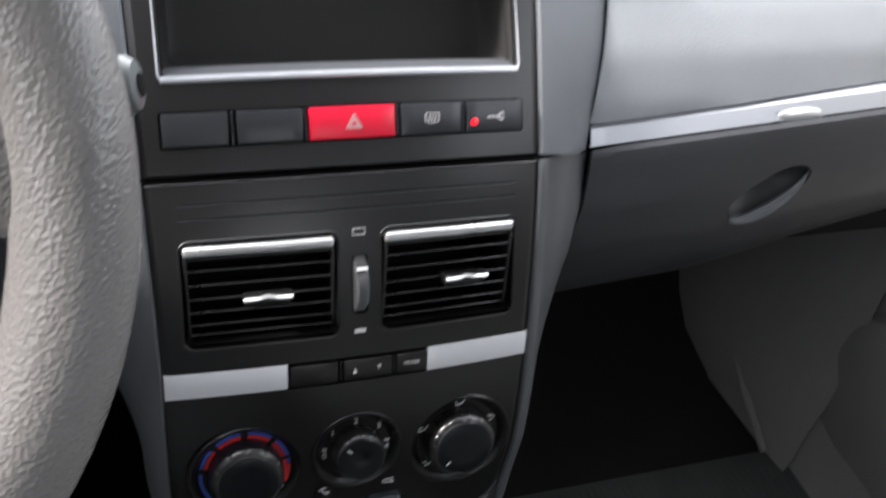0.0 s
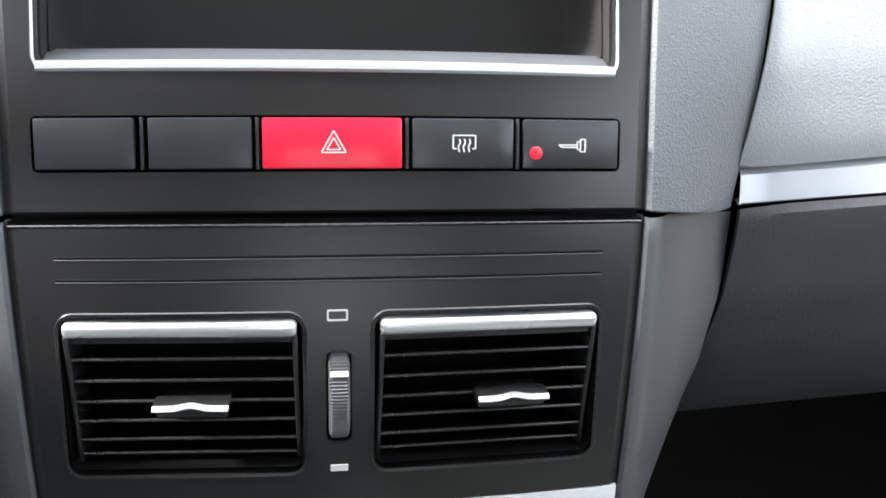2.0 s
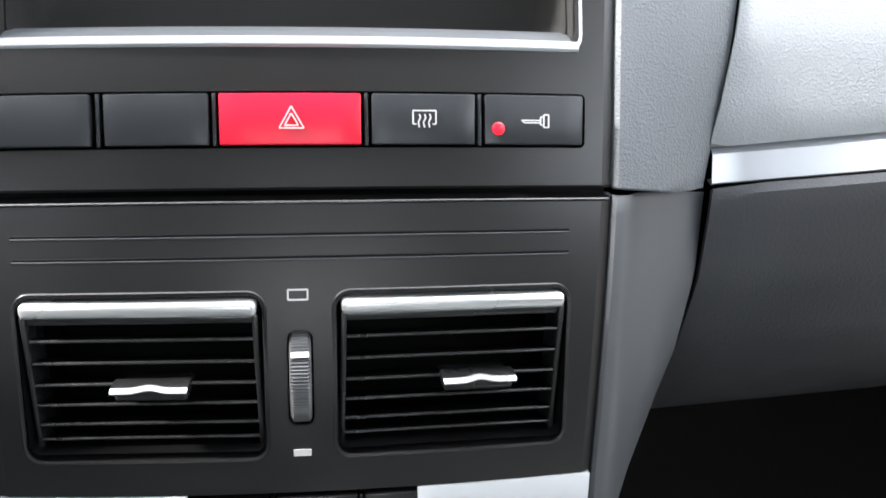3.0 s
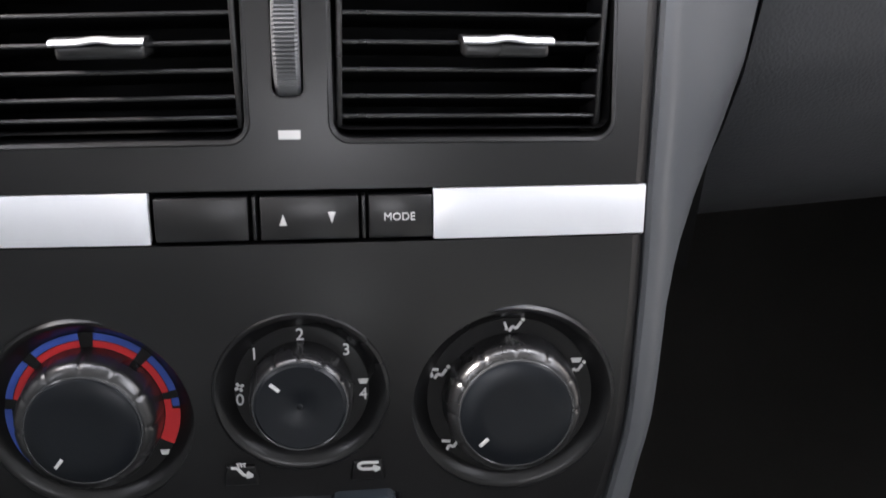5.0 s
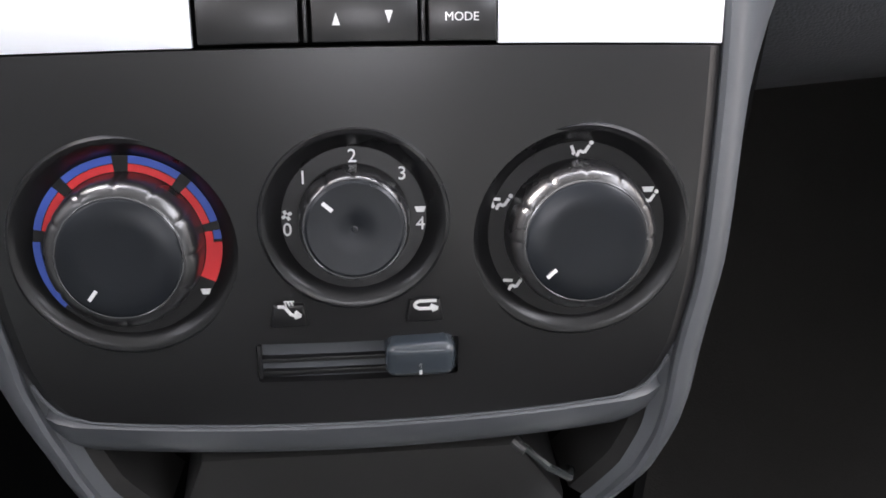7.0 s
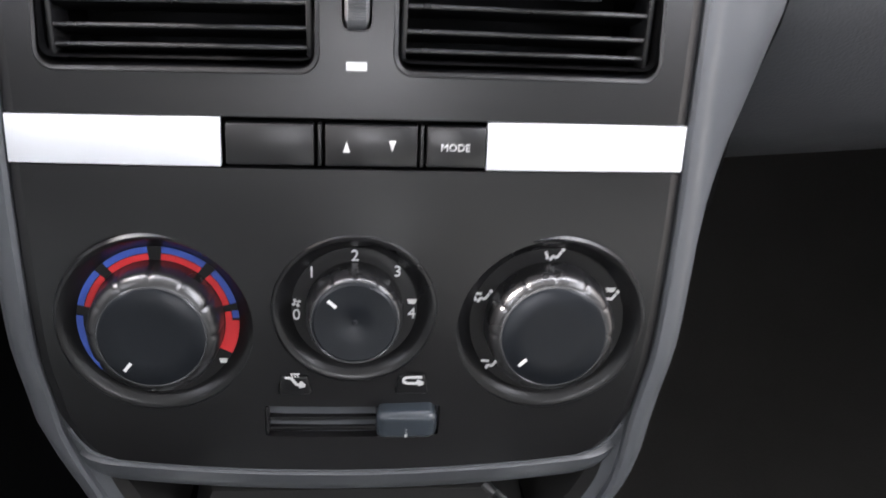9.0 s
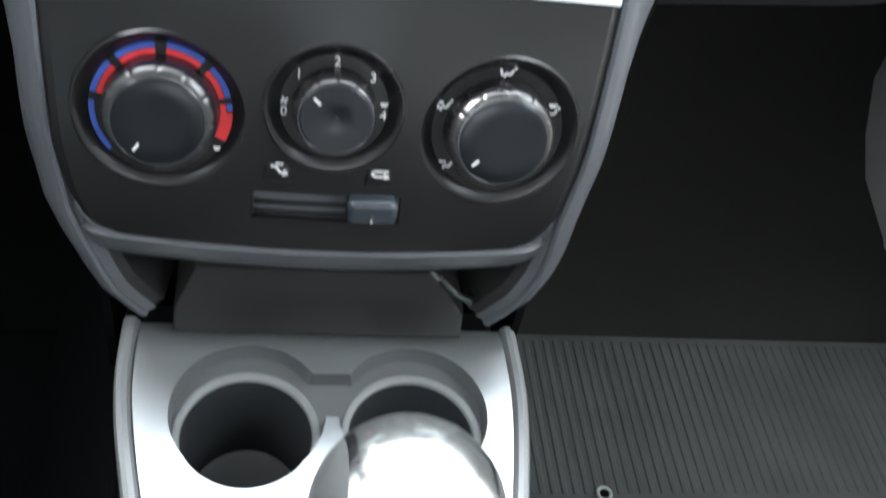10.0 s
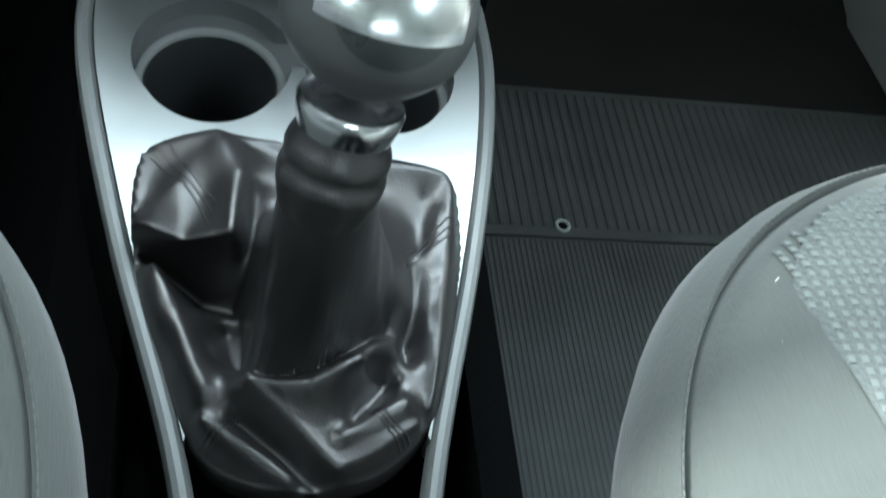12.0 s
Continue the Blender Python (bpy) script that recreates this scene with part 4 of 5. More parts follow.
# ---- steering wheel and stalk ----
WM = Matrix.Translation((-0.314, -0.135, 0.655)) @ Matrix.Rotation(radians(-27), 4, "X")
wheel = thing("steering_wheel", (-0.307, -0.05, 0.62), "dark grey grained rubber steering wheel", "steering wheel")
rows = []
for i in range(120):
    a = 2 * math.pi * i / 120
    rows.append([((0.1700 + 0.0190 * math.cos(b)) * math.cos(a), 0.0170 * math.sin(b), (0.1700 + 0.0190 * math.cos(b)) * math.sin(a)) for b in np.linspace(0, 2 * math.pi, 20, endpoint=False)])
part("rim", moved(loft(rows + rows[:1], closed_u=True), WM), WHEEL, wheel, smooth=60)
for a0, wd in ((17, 0.150), (163, 0.150), (270, 0.08)):
    rows = []
    for f in np.linspace(0, 1, 16):
        r = 0.045 + f * 0.130
        ww = wd * (0.70 + 0.06 * f + 0.65 * max(0, f - 0.62) ** 2 / 0.144) / 2
        tz = 0.0120 * (1 - 0.55 * max(0, f - 0.8) / 0.2)
        row = []
        for k in range(28):
            b = 2 * math.pi * k / 28
            z = ww * math.copysign(abs(math.cos(b)) ** 0.7, math.cos(b))
            bend = (math.sqrt(max(0, r * r - z * z)) if f > 0.7 else r) if f < 1.1 else r
            x = r + (bend - r) * min(1, max(0, f - 0.7) / 0.3)
            row.append((x, 0.012 * (1 - f) + tz * math.copysign(abs(math.sin(b)) ** 0.7, math.sin(b)), z))
        rows.append(row)
    bm = loft(rows, closed_u=True, cap=True)
    part("spoke", moved(bm, WM @ Matrix.Rotation(radians(-a0), 4, "Y")), WHEEL, wheel, smooth=60)
part("hub_pad", moved(lathe([(0.075, 0.05), (0.078, 0.02), (0.070, 0.0), (0.04, -0.010), (0, -0.012)], 40), WM @ Matrix.Translation((0, 0.02, 0))), WHEEL, wheel)
part("column", moved(lathe([(0.045, 0.30), (0.050, 0.06), (0.055, 0.05), (0, 0.05)], 28), WM), DEEP, wheel)
stalk = thing("wiper_stalk", (-0.20, -0.03, 0.62), "pale grey wiper stalk end on a dark arm", "control stalk")
d = (Vector((-0.118, -0.045, 0.632)) - Vector((-0.25, -0.01, 0.60))).normalized()
a = Vector((-0.25, -0.01, 0.60))
part("arm", tube([a, a + d * 0.085, a + d * 0.112], [0.006, 0.0075, 0.0095], 16), DEEP, stalk)
part("end_knob", tube([a + d * t for t in (0.108, 0.111, 0.125, 0.136, 0.1395, 0.1405)], [0.0095, 0.0118, 0.0125, 0.0118, 0.0095, 0.006], 24), ENDKNOB, stalk, "pale grey end knob")
part("end_dimple", tube([a + d * t for t in (0.1395, 0.1412)], [0.0052, 0.0046], 20), DEEP, stalk)
part("end_ring", tube([a + d * t for t in (0.1210, 0.1225, 0.1240)], [0.0124, 0.0130, 0.0124], 24), CHROME, stalk, "thin bright ring")

# ---- centre console ----
console = thing("centre_console", (0.01, -0.15, 0.0), "silver-grey centre console with two round cup holders", "console")
CY = [-0.42, -0.33, -0.27, -0.225, -0.19, -0.14, -0.09, -0.05, -0.03, -0.012]
CH = [0.036, 0.042, 0.0505, 0.0615, 0.0725, 0.0850, 0.0955, 0.1010, 0.1012, 0.0980]
CC = [0.0150, 0.0150, 0.0145, 0.0138, 0.0125, 0.0112, 0.0096, 0.0083, 0.0078, 0.0075]


def con_z(y):
    return 0.2005 - 0.16 * max(0, -0.12 - y) + 0.085 * max(0, y + 0.12)


def con_row(y, inset, drop):
    near = [y + d for d in (-0.024, -0.016, -0.008, 0, 0.008, 0.016, 0.024)]
    w, c = sum(interp(t, CY, CH) for t in near) / 7 - inset, sum(interp(t, CY, CC) for t in near) / 7
    return c, w, con_z(y) - drop


rows = []
for y in [*np.linspace(-0.42, -0.03, 80), -0.02, -0.012]:
    row = []
    c, w, z = con_row(y, 0, 0)
    if y > -0.021:
        z -= 0.004 * (y + 0.021) / 0.009
    for s in np.linspace(-1, 1, 31):
        row.append((c + s * (w - 0.0085), y, z))
    rows.append(row)
bm = loft(rows)
ext = bmesh.ops.extrude_face_region(bm, geom=bm.faces[:])
for v in ext["geom"]:
    if isinstance(v, bmesh.types.BMVert):
        v.co.z -= 0.016


def drum(x, y, z0, z1, r0, r1, n=56):
    b = lathe([(0, z0), (r0, z0), (r1, z1), (0, z1)], n)
    return moved(b, Matrix.Translation((x, y, 0)) @ Matrix.Rotation(radians(90), 4, "X"))


CUPS = [(-0.0295, -0.0710), (0.0495, -0.0710)]
SLOPE = Matrix(((1, 0, 0, 0), (0, 1, 0, 0), (0, 0.085, 1, 0.0102), (0, 0, 0, 1)))
cuts = [moved(drum(x, y, 0.17, 0.215, 0.0318, 0.0318), SLOPE) for x, y in CUPS]
cuts += [moved(drum(x + 0.0003, y + 0.0080, 0.1910, 0.215, 0.0354, 0.0384), SLOPE) for x, y in CUPS]
cuts.append(moved(box(CUPS[0][0] + 0.02, CUPS[1][0] - 0.02, -0.066, -0.0425, 0.1910, 0.215), SLOPE))
hole = [(-0.0535, -0.122), (-0.0575, -0.15), (-0.0565, -0.18), (-0.0500, -0.205), (-0.0330, -0.245), (-0.045, -0.285), (-0.045, -0.45), (0.075, -0.45), (0.075, -0.285), (0.061, -0.245), (0.073, -0.205), (0.079, -0.16), (0.0765, -0.122)]
hb = prism([(x, y) for x, y in hole], 0.10, 0.25)
for v in hb.verts:
    v.co = Vector((v.co.x, v.co.z, v.co.y))
cuts.append(hb)
plate = part("top_plate", clean(bm, cuts, CONSOLE), CONSOLE, console, "satin silver-grey top plate with a dark stepped recess")
plate.data.materials.append(RECESS)
for f in plate.data.polygons:
    if min(plate.data.vertices[k].co.z - 0.085 * (plate.data.vertices[k].co.y + 0.12) for k in f.vertices) < 0.1992 and -0.115 < f.center.y < -0.026:
        f.material_index = 1
for sgn in (-1, 1):
    rows = []
    for y in [*np.linspace(-0.42, -0.03, 80), -0.02, -0.0125]:
        c, w, z = con_row(y, 0, 0)
        prof = ((-0.0090, -0.0060), (-0.0080, -0.0016), (-0.0072, -0.0004), (-0.0060, 0.0012), (-0.0035, 0.0018), (-0.0012, 0.0008), (0.0, -0.0016), (0.0003, -0.006), (-0.0008, -0.014))
        rows.append([(c + sgn * (w + dx), y, max(0.002, z + dz)) for dx, dz in prof])
    part("side_rim", loft(rows), RIM, console, "rounded silver-grey rim")
    rows = []
    for y in np.linspace(-0.42, -0.0125, 30):
        c, w, z = con_row(y, 0, 0)
        rows.append([(c + sgn * (w + dx), y, max(0.002, z + dz)) for dx, dz in ((-0.0016, -0.010), (0.002, -0.05), (0.008, -0.11), (0.016, -0.2))])
    part("side_skirt", loft(rows), DEEP, console, "dark console side")
for x, y in CUPS:
    b = lathe([(0.0314, 0.1905), (0.0310, 0.1895), (0.0294, 0.140), (0.0285, 0.131), (0.024, 0.129), (0, 0.129)], 56)
    cup = part("cup_holder", moved(b, SLOPE @ Matrix.Translation((x, y, 0)) @ Matrix.Rotation(radians(90), 4, "X")), CUP, console, "dark round cup holder")
    part("cup_lip", moved(lathe([(0.0350, 0.1911), (0.0344, 0.1918), (0.0324, 0.1918), (0.0314, 0.1913), (0.0308, 0.1895)], 56), SLOPE @ Matrix.Translation((x, y, 0)) @ Matrix.Rotation(radians(90), 4, "X")), LEDGE, cup, "grey ledge round the cup holder")
part("rear_tray", loft([[(x, y, z) for x, z in ((-0.060, 0.17), (-0.058, 0.104), (0.081, 0.104), (0.083, 0.17))] for y in (-0.40, -0.25, -0.11)]), DEEP, console, "dark tray")
part("front_wall", box(-0.088, 0.106, -0.0125, -0.008, 0.01, 0.196, 0.002), CUP, console)
part("tunnel", loft([[(x, y, z) for x, z in ((-0.17, 0.0), (-0.135, 0.07), (-0.10, 0.12), (0.117, 0.12), (0.127, 0.06), (0.132, 0.0))] for y in (-1.2, -0.5, -0.3, 0.0, 0.3, 0.6)]), CARPET, console, "black carpeted tunnel")

# ---- gear lever ----
gear = thing("gear_lever", (0.012, -0.19, 0.19), "gear lever with satin metal ball knob and creased black leather boot", "gear lever")
BALL = Vector((0.0172, -0.1985, 0.3537))
COLLAR = Vector((0.0124, -0.2080, 0.3195))
ax = (BALL - COLLAR).normalized()
# The boot is a gathered cone that drops onto a slack skirt. Its skirt follows ridge and valley
# lines (x, y, height over the console at both ends); between them the leather hangs free.
NECK = COLLAR - ax * 0.022
RIDGES = [
    (-0.056, -0.128, 0.013, -0.058, -0.159, 0.015), (-0.057, -0.159, 0.018, -0.019, -0.168, 0.038), (-0.019, -0.168, 0.038, -0.017, -0.150, 0.034),
    (-0.017, -0.150, 0.034, -0.025, -0.128, 0.026), (-0.054, -0.126, 0.012, -0.025, -0.126, 0.026), (-0.020, -0.124, 0.021, 0.030, -0.123, 0.014),
    (-0.0485, -0.176, 0.010, -0.040, -0.200, 0.015), (-0.040, -0.200, 0.015, -0.027, -0.232, 0.018), (-0.027, -0.243, 0.016, 0.006, -0.264, 0.009), (-0.011, -0.232, 0.028, 0.024, -0.262, 0.016),
    (-0.0105, -0.2345, 0.030, 0.012, -0.2375, 0.034), (0.012, -0.2375, 0.034, 0.031, -0.227, 0.031), (0.031, -0.227, 0.031, 0.046, -0.209, 0.020), (0.024, -0.261, 0.015, 0.056, -0.244, 0.013), (0.062, -0.236, 0.011, 0.068, -0.185, 0.015), (0.024, -0.252, 0.021, 0.050, -0.238, 0.017), (0.063, -0.205, 0.013, 0.071, -0.150, 0.013),
    (0.068, -0.185, 0.015, 0.077, -0.134, 0.013), (0.040, -0.127, 0.014, 0.076, -0.129, 0.012)]
VALLEYS = [
    (-0.051, -0.1680, -0.010, -0.029, -0.1800, -0.020), (-0.029, -0.1800, -0.020, -0.0145, -0.1860, -0.014), (-0.010, -0.180, 0.004, -0.008, -0.150, 0.014),
    (-0.039, -0.150, 0.022, -0.037, -0.164, 0.023), (-0.0185, -0.197, -0.012, -0.0145, -0.216, -0.002), (-0.015, -0.2405, 0.001, 0.016, -0.2645, -0.003),
    (0.030, -0.243, 0.008, 0.044, -0.226, 0.004), (0.0535, -0.215, 0.000, 0.051, -0.178, 0.002), (0.058, -0.165, 0.004, 0.064, -0.140, 0.006)]
REACH = [(0, 0.0620), (20, 0.0700), (38, 0.0880), (52, 0.1080), (88, 0.0900), (104, 0.0950), (112, 0.1010), (126, 0.1120), (138, 0.0960), (149, 0.0800),
         (158, 0.0740), (172, 0.0650), (186, 0.0565), (208, 0.0555), (236, 0.0600), (256, 0.0590), (268, 0.0580), (280, 0.0585), (300, 0.0600), (338, 0.0600), (360, 0.0620)]
FOOT = [(-0.0110, -0.2325), (0.012, -0.2325), (0.031, -0.221), (0.046, -0.204), (0.049, -0.175), (0.030, -0.150), (-0.004, -0.158)]


def along(lines, n=16):
    return [Vector(l[:3]).lerp(Vector(l[3:]), k / n) for l in lines for k in range(n + 1)]


def boot_edge(a):
    ca, sa = math.cos(radians(a)), math.sin(radians(a))
    r = sum(interp((a + d) % 360, [p[0] for p in REACH], [p[1] for p in REACH]) for d in (-4, 0, 4)) / 3
    return 0.0120 + ca * r, -0.2085 + sa * r


def foot_radius(a):
    """How far the cone's angular foot stands from the neck in the direction a."""
    d = Vector((math.cos(a), math.sin(a)))
    best = 0.03
    for p, q_ in zip(FOOT, FOOT[1:] + FOOT[:1]):
        p, e = Vector(p) - NECK.xy, Vector(q_) - Vector(p)
        det = d.x * -e.y + e.x * d.y
        if abs(det) > 1e-9:
            t, s = (p.x * -e.y + e.x * p.y) / det, (d.x * p.y - d.y * p.x) / det
            if t > 0 and 0 <= s <= 1:
                best = t
    return best


HANG = np.array([tuple(p) for p in along(RIDGES) + along(VALLEYS)] + [(*boot_edge(a), 0.0) for a in range(0, 360, 3)])


def boot_point(a, s):
    """a: degrees round the boot; s: from the console edge (0) to the neck (1)."""
    ex, ey = boot_edge(a)
    ca, sa = math.cos(radians(a)), math.sin(radians(a))
    nx, ny = NECK.x + 0.0155 * ca, NECK.y + 0.0155 * sa
    x, y = ex + (nx - ex) * s, ey + (ny - ey) * s
    w = 1.0 / ((HANG[:, 0] - x) ** 2 + (HANG[:, 1] - y) ** 2 + 4e-6) ** 1.3
    skirt = float((w * HANG[:, 2]).sum() / w.sum())
    v = Vector((x, y)) - NECK.xy
    turn = math.atan2(v.y, v.x)
    f = (v.length - 0.0155) / (sum(foot_radius(turn + radians(d)) for d in (-10, -5, 0, 5, 10)) / 5 - 0.0155)
    top = NECK.z - con_z(y) + 0.003
    cone = 0.020 + (top - 0.020) * (1 - f) ** 1.12 if f < 1 else 0.020 - 0.03 * (f - 1)
    k = 0.006
    h = max(0, k - abs(skirt - cone)) / k
    z = con_z(y) - 0.003 + max(skirt, cone) + h * h * k * 0.25
    for dx, dy, deep, wide in ((0.042, -0.203, 0.014, 0.008), (0.000, -0.223, 0.006, 0.011)):
        z -= deep * math.exp(-((x - dx) ** 2 + (y - dy) ** 2) / wide**2)
    p = Vector((x, y, z))
    w = min(1, 7 * s * (1 - s))
    p.z += w * (0.0010 * noise.noise(p * 60) + 0.0018 * (0.22 - abs(noise.noise(p * 34 + Vector((3, 1, 7))))))
    # the pouch's lower edge hangs over the hollow below it
    e0, e1 = Vector(RIDGES[1][:2]), Vector(RIDGES[1][3:5])
    q_ = Vector((x, y)) - e0
    f = max(0.0, min(1.0, q_.dot(e1 - e0) / (e1 - e0).length_squared))
    p.y -= 0.0130 * min(1, 1.3 * f + 0.35) * math.exp(-((q_ - (e1 - e0) * f).length / 0.0044) ** 2)
    p += Vector((ca, sa, 0)) * w * (0.0006 * noise.noise(p * 80) + 0.0011 * (0.2 - abs(noise.noise(Vector((p.x * 26, p.y * 26, p.z * 42)) + Vector((9, 2, 4))))))
    return p


BOOT_ANGLES = [*np.arange(0, 124, 1.5), *np.arange(124, 166, 0.5), *np.arange(166, 360, 1.25)]
rows = []
for s in [0, *np.linspace(0.008, 1, 88)]:
    rows.append([boot_point(a, s) - Vector((0, 0, 0.012 if s == 0 else 0)) for a in BOOT_ANGLES])
boot = part("leather_boot", loft(rows, closed_u=True), LEATHER, gear, "creased black leather boot", smooth=80)
for a, s0, s1 in ((127, 0.06, 0.50), (229, 0.05, 0.48), (312, 0.05, 0.46), (40, 0.05, 0.46)):
    for da in (-2.4, 0, 2.4):
        part("seam", tube([boot_point(a + da * (1 - 0.4 * s), s) - Vector((0, 0, 0.0002)) for s in np.linspace(s0, s1, 24)], 0.0006, 8), LEATHER, boot)
bx = (Vector((1, 0, 0)) - ax * ax.x).normalized()
q = Matrix((bx, ax.cross(bx), ax)).transposed().to_4x4()


def spun(profile, c, n=48):
    return moved(lathe(profile, n), Matrix.Translation(c) @ q @ Matrix.Rotation(radians(90), 4, "X"))


bm = lathe([(0.0130, -0.036), (0.0148, -0.0315), (0.0159, -0.0278), (0.0164, -0.0255), (0.0171, -0.0238), (0.0175, -0.0212), (0.0170, -0.0185), (0.0160, -0.0166), (0.0167, -0.0146), (0.0170, -0.0120), (0.0163, -0.0092), (0.0153, -0.0072), (0.0150, -0.0052), (0.0146, -0.003), (0.0140, -0.001)], 96)
for v in bm.verts:
    # the leather is gathered in uneven pleats under its tie
    a = math.atan2(v.co.z, v.co.x)
    k = min(1, max(0, (-0.008 - v.co.y) / 0.02))
    f = 1 + k * (0.022 * math.sin(9 * a + 1.0) + 0.016 * math.sin(5 * a + 60 * v.co.y))
    v.co = Vector((v.co.x * f, v.co.y + k * 0.0010 * math.sin(3 * a + 2), v.co.z * f))
part("neck", moved(bm, Matrix.Translation(COLLAR) @ q @ Matrix.Rotation(radians(90), 4, "X")), LEATHER, gear, "gathered leather neck", smooth=60)
part("collar", spun([(0.0120, -0.006), (0.0150, -0.004), (0.0164, 0.001), (0.0168, 0.004), (0.0160, 0.006), (0.0145, 0.0058), (0.0118, 0.0045), (0.0100, 0.0050), (0, 0.006)], COLLAR), CHROME, gear, "polished metal collar")
RB = 0.0282
bm = bmesh.new()
bmesh.ops.create_uvsphere(bm, u_segments=96, v_segments=64, radius=1.0)
for cut_x in (-0.74, -0.66, 0.66, 0.74):
    bmesh.ops.bisect_plane(bm, geom=bm.verts[:] + bm.edges[:] + bm.faces[:], plane_co=(cut_x, 0, 0), plane_no=(1, 0, 0))
bmesh.ops.bisect_plane(bm, geom=bm.verts[:] + bm.edges[:] + bm.faces[:], plane_co=(0, 0, 0.22), plane_no=(0, 0, 1))
LOW = Vector((0, -0.9, 0.436))
bmesh.ops.bisect_plane(bm, geom=bm.verts[:] + bm.edges[:] + bm.faces[:], plane_co=LOW * 0.793, plane_no=LOW)
for f in bm.faces:
    c = f.calc_center_median()
    if c.z > 0.22 and abs(c.x) < 0.66:
        f.material_index = 0
    elif c.z > 0.10 and abs(c.x) < 0.74:
        f.material_index = 3
    elif abs(c.x) < 0.66 and c.z < 0.22 and c.dot(LOW) > 0.793:
        f.material_index = 2
    else:
        f.material_index = 1
for v in bm.verts:
    z = v.co.z
    k = RB
    taper = 1.0 if z > -0.35 else 1 - 0.28 * ((-0.35 - z) / 0.65) ** 1.5
    v.co = Vector((v.co.x * k * taper, v.co.y * k * taper, v.co.z * k))
me = finish(bm, [KNOBMETAL, KNOBGREY, KNOBDARK, CHROME], 50)
ball = part("ball_knob", me, None, gear, "satin metal ball knob with a dark band")
ball.matrix_basis = Matrix.Translation(BALL) @ q
for txt, x, y in (("1", -0.40, -0.28), ("3", -0.13, -0.28), ("5", 0.14, -0.26), ("2", -0.35, -0.71), ("4", -0.08, -0.73), ("R", 0.18, -0.71)):
    n = Vector((x, y, math.sqrt(1 - x * x - y * y)))
    up = (Vector((0, 1, 0)) - n * n.y).normalized()
    side = up.cross(n).normalized()
    mm = Matrix((side, up, n)).transposed().to_4x4()
    mm.translation = n * (RB + 0.00005)
    part("gear_mark", lettering(txt, 0.0058, mm @ Matrix.Rotation(radians(-90), 4, "X"), 0.0003), MARK, ball)

# ---- floor, mat and seats ----
whole("floor", box(-0.72, 0.72, -2.2, 0.75, -0.06, -0.004), CARPET, "black carpeted car floor", "floor", "structure")
mat_ = thing("floor_mat", (0.35, -0.2, 0.0), "black ribbed rubber floor mat with a sewn edge line", "floor mat")
part("base", box(0.127, 0.62, -0.60, 0.152, -0.0035, 0.0015, 0.001), MAT, mat_)


def ribs(x0, x1, y0, y1, pitch, w, h):
    bm = bmesh.new()
    n = int((x1 - x0) / pitch)
    for i in range(n):
        x = x0 + pitch * i
        v = [bm.verts.new(p) for p in ((x, y0, 0.001), (x + w * 0.25, y0, h), (x + w * 0.75, y0, h), (x + w, y0, 0.001), (x, y1, 0.001), (x + w * 0.25, y1, h), (x + w * 0.75, y1, h), (x + w, y1, 0.001))]
        for q4 in ((0, 1, 5, 4), (1, 2, 6, 5), (2, 3, 7, 6)):
            bm.faces.new([v[k] for k in q4])
    return bm


tagged(part("ribs", ribs(0.131, 0.61, 0.008, 0.145, 0.0082, 0.0056, 0.0026), MAT, mat_), kind="stuff")
tagged(part("ribs", ribs(0.131, 0.61, -0.58, -0.004, 0.0041, 0.0029, 0.0022), MAT, mat_), kind="stuff")
part("side_border", loft([[(x, y, z) for x, z in ((0.1345, 0.004), (0.1325, 0.030), (0.1302, 0.066), (0.1235, 0.102))] for y in (-0.58, -0.3, -0.004)]), MAT, mat_, "smooth raised border")
part("edge_line", box(0.129, 0.615, -0.003, 0.006, 0.001, 0.0046, 0.001), MAT, mat_)
stud = thing("mat_stud", (0.2185, 0.006, 0.004), "small pale ring on the floor mat", "stud")
part("ring", tube([(0.2185 + 0.0048 * math.cos(a), 0.006 + 0.0048 * math.sin(a), 0.0058) for a in np.linspace(0, 2 * math.pi, 24, endpoint=False)], 0.0012, 8, closed=True), STALK, stud)
part("core", moved(lathe([(0.0044, -0.003), (0.0040, 0.0012), (0, 0.0016)], 20), Matrix.Translation((0.2185, 0.006, 0.004)) @ Matrix.Rotation(radians(90), 4, "X")), DEEP, stud)


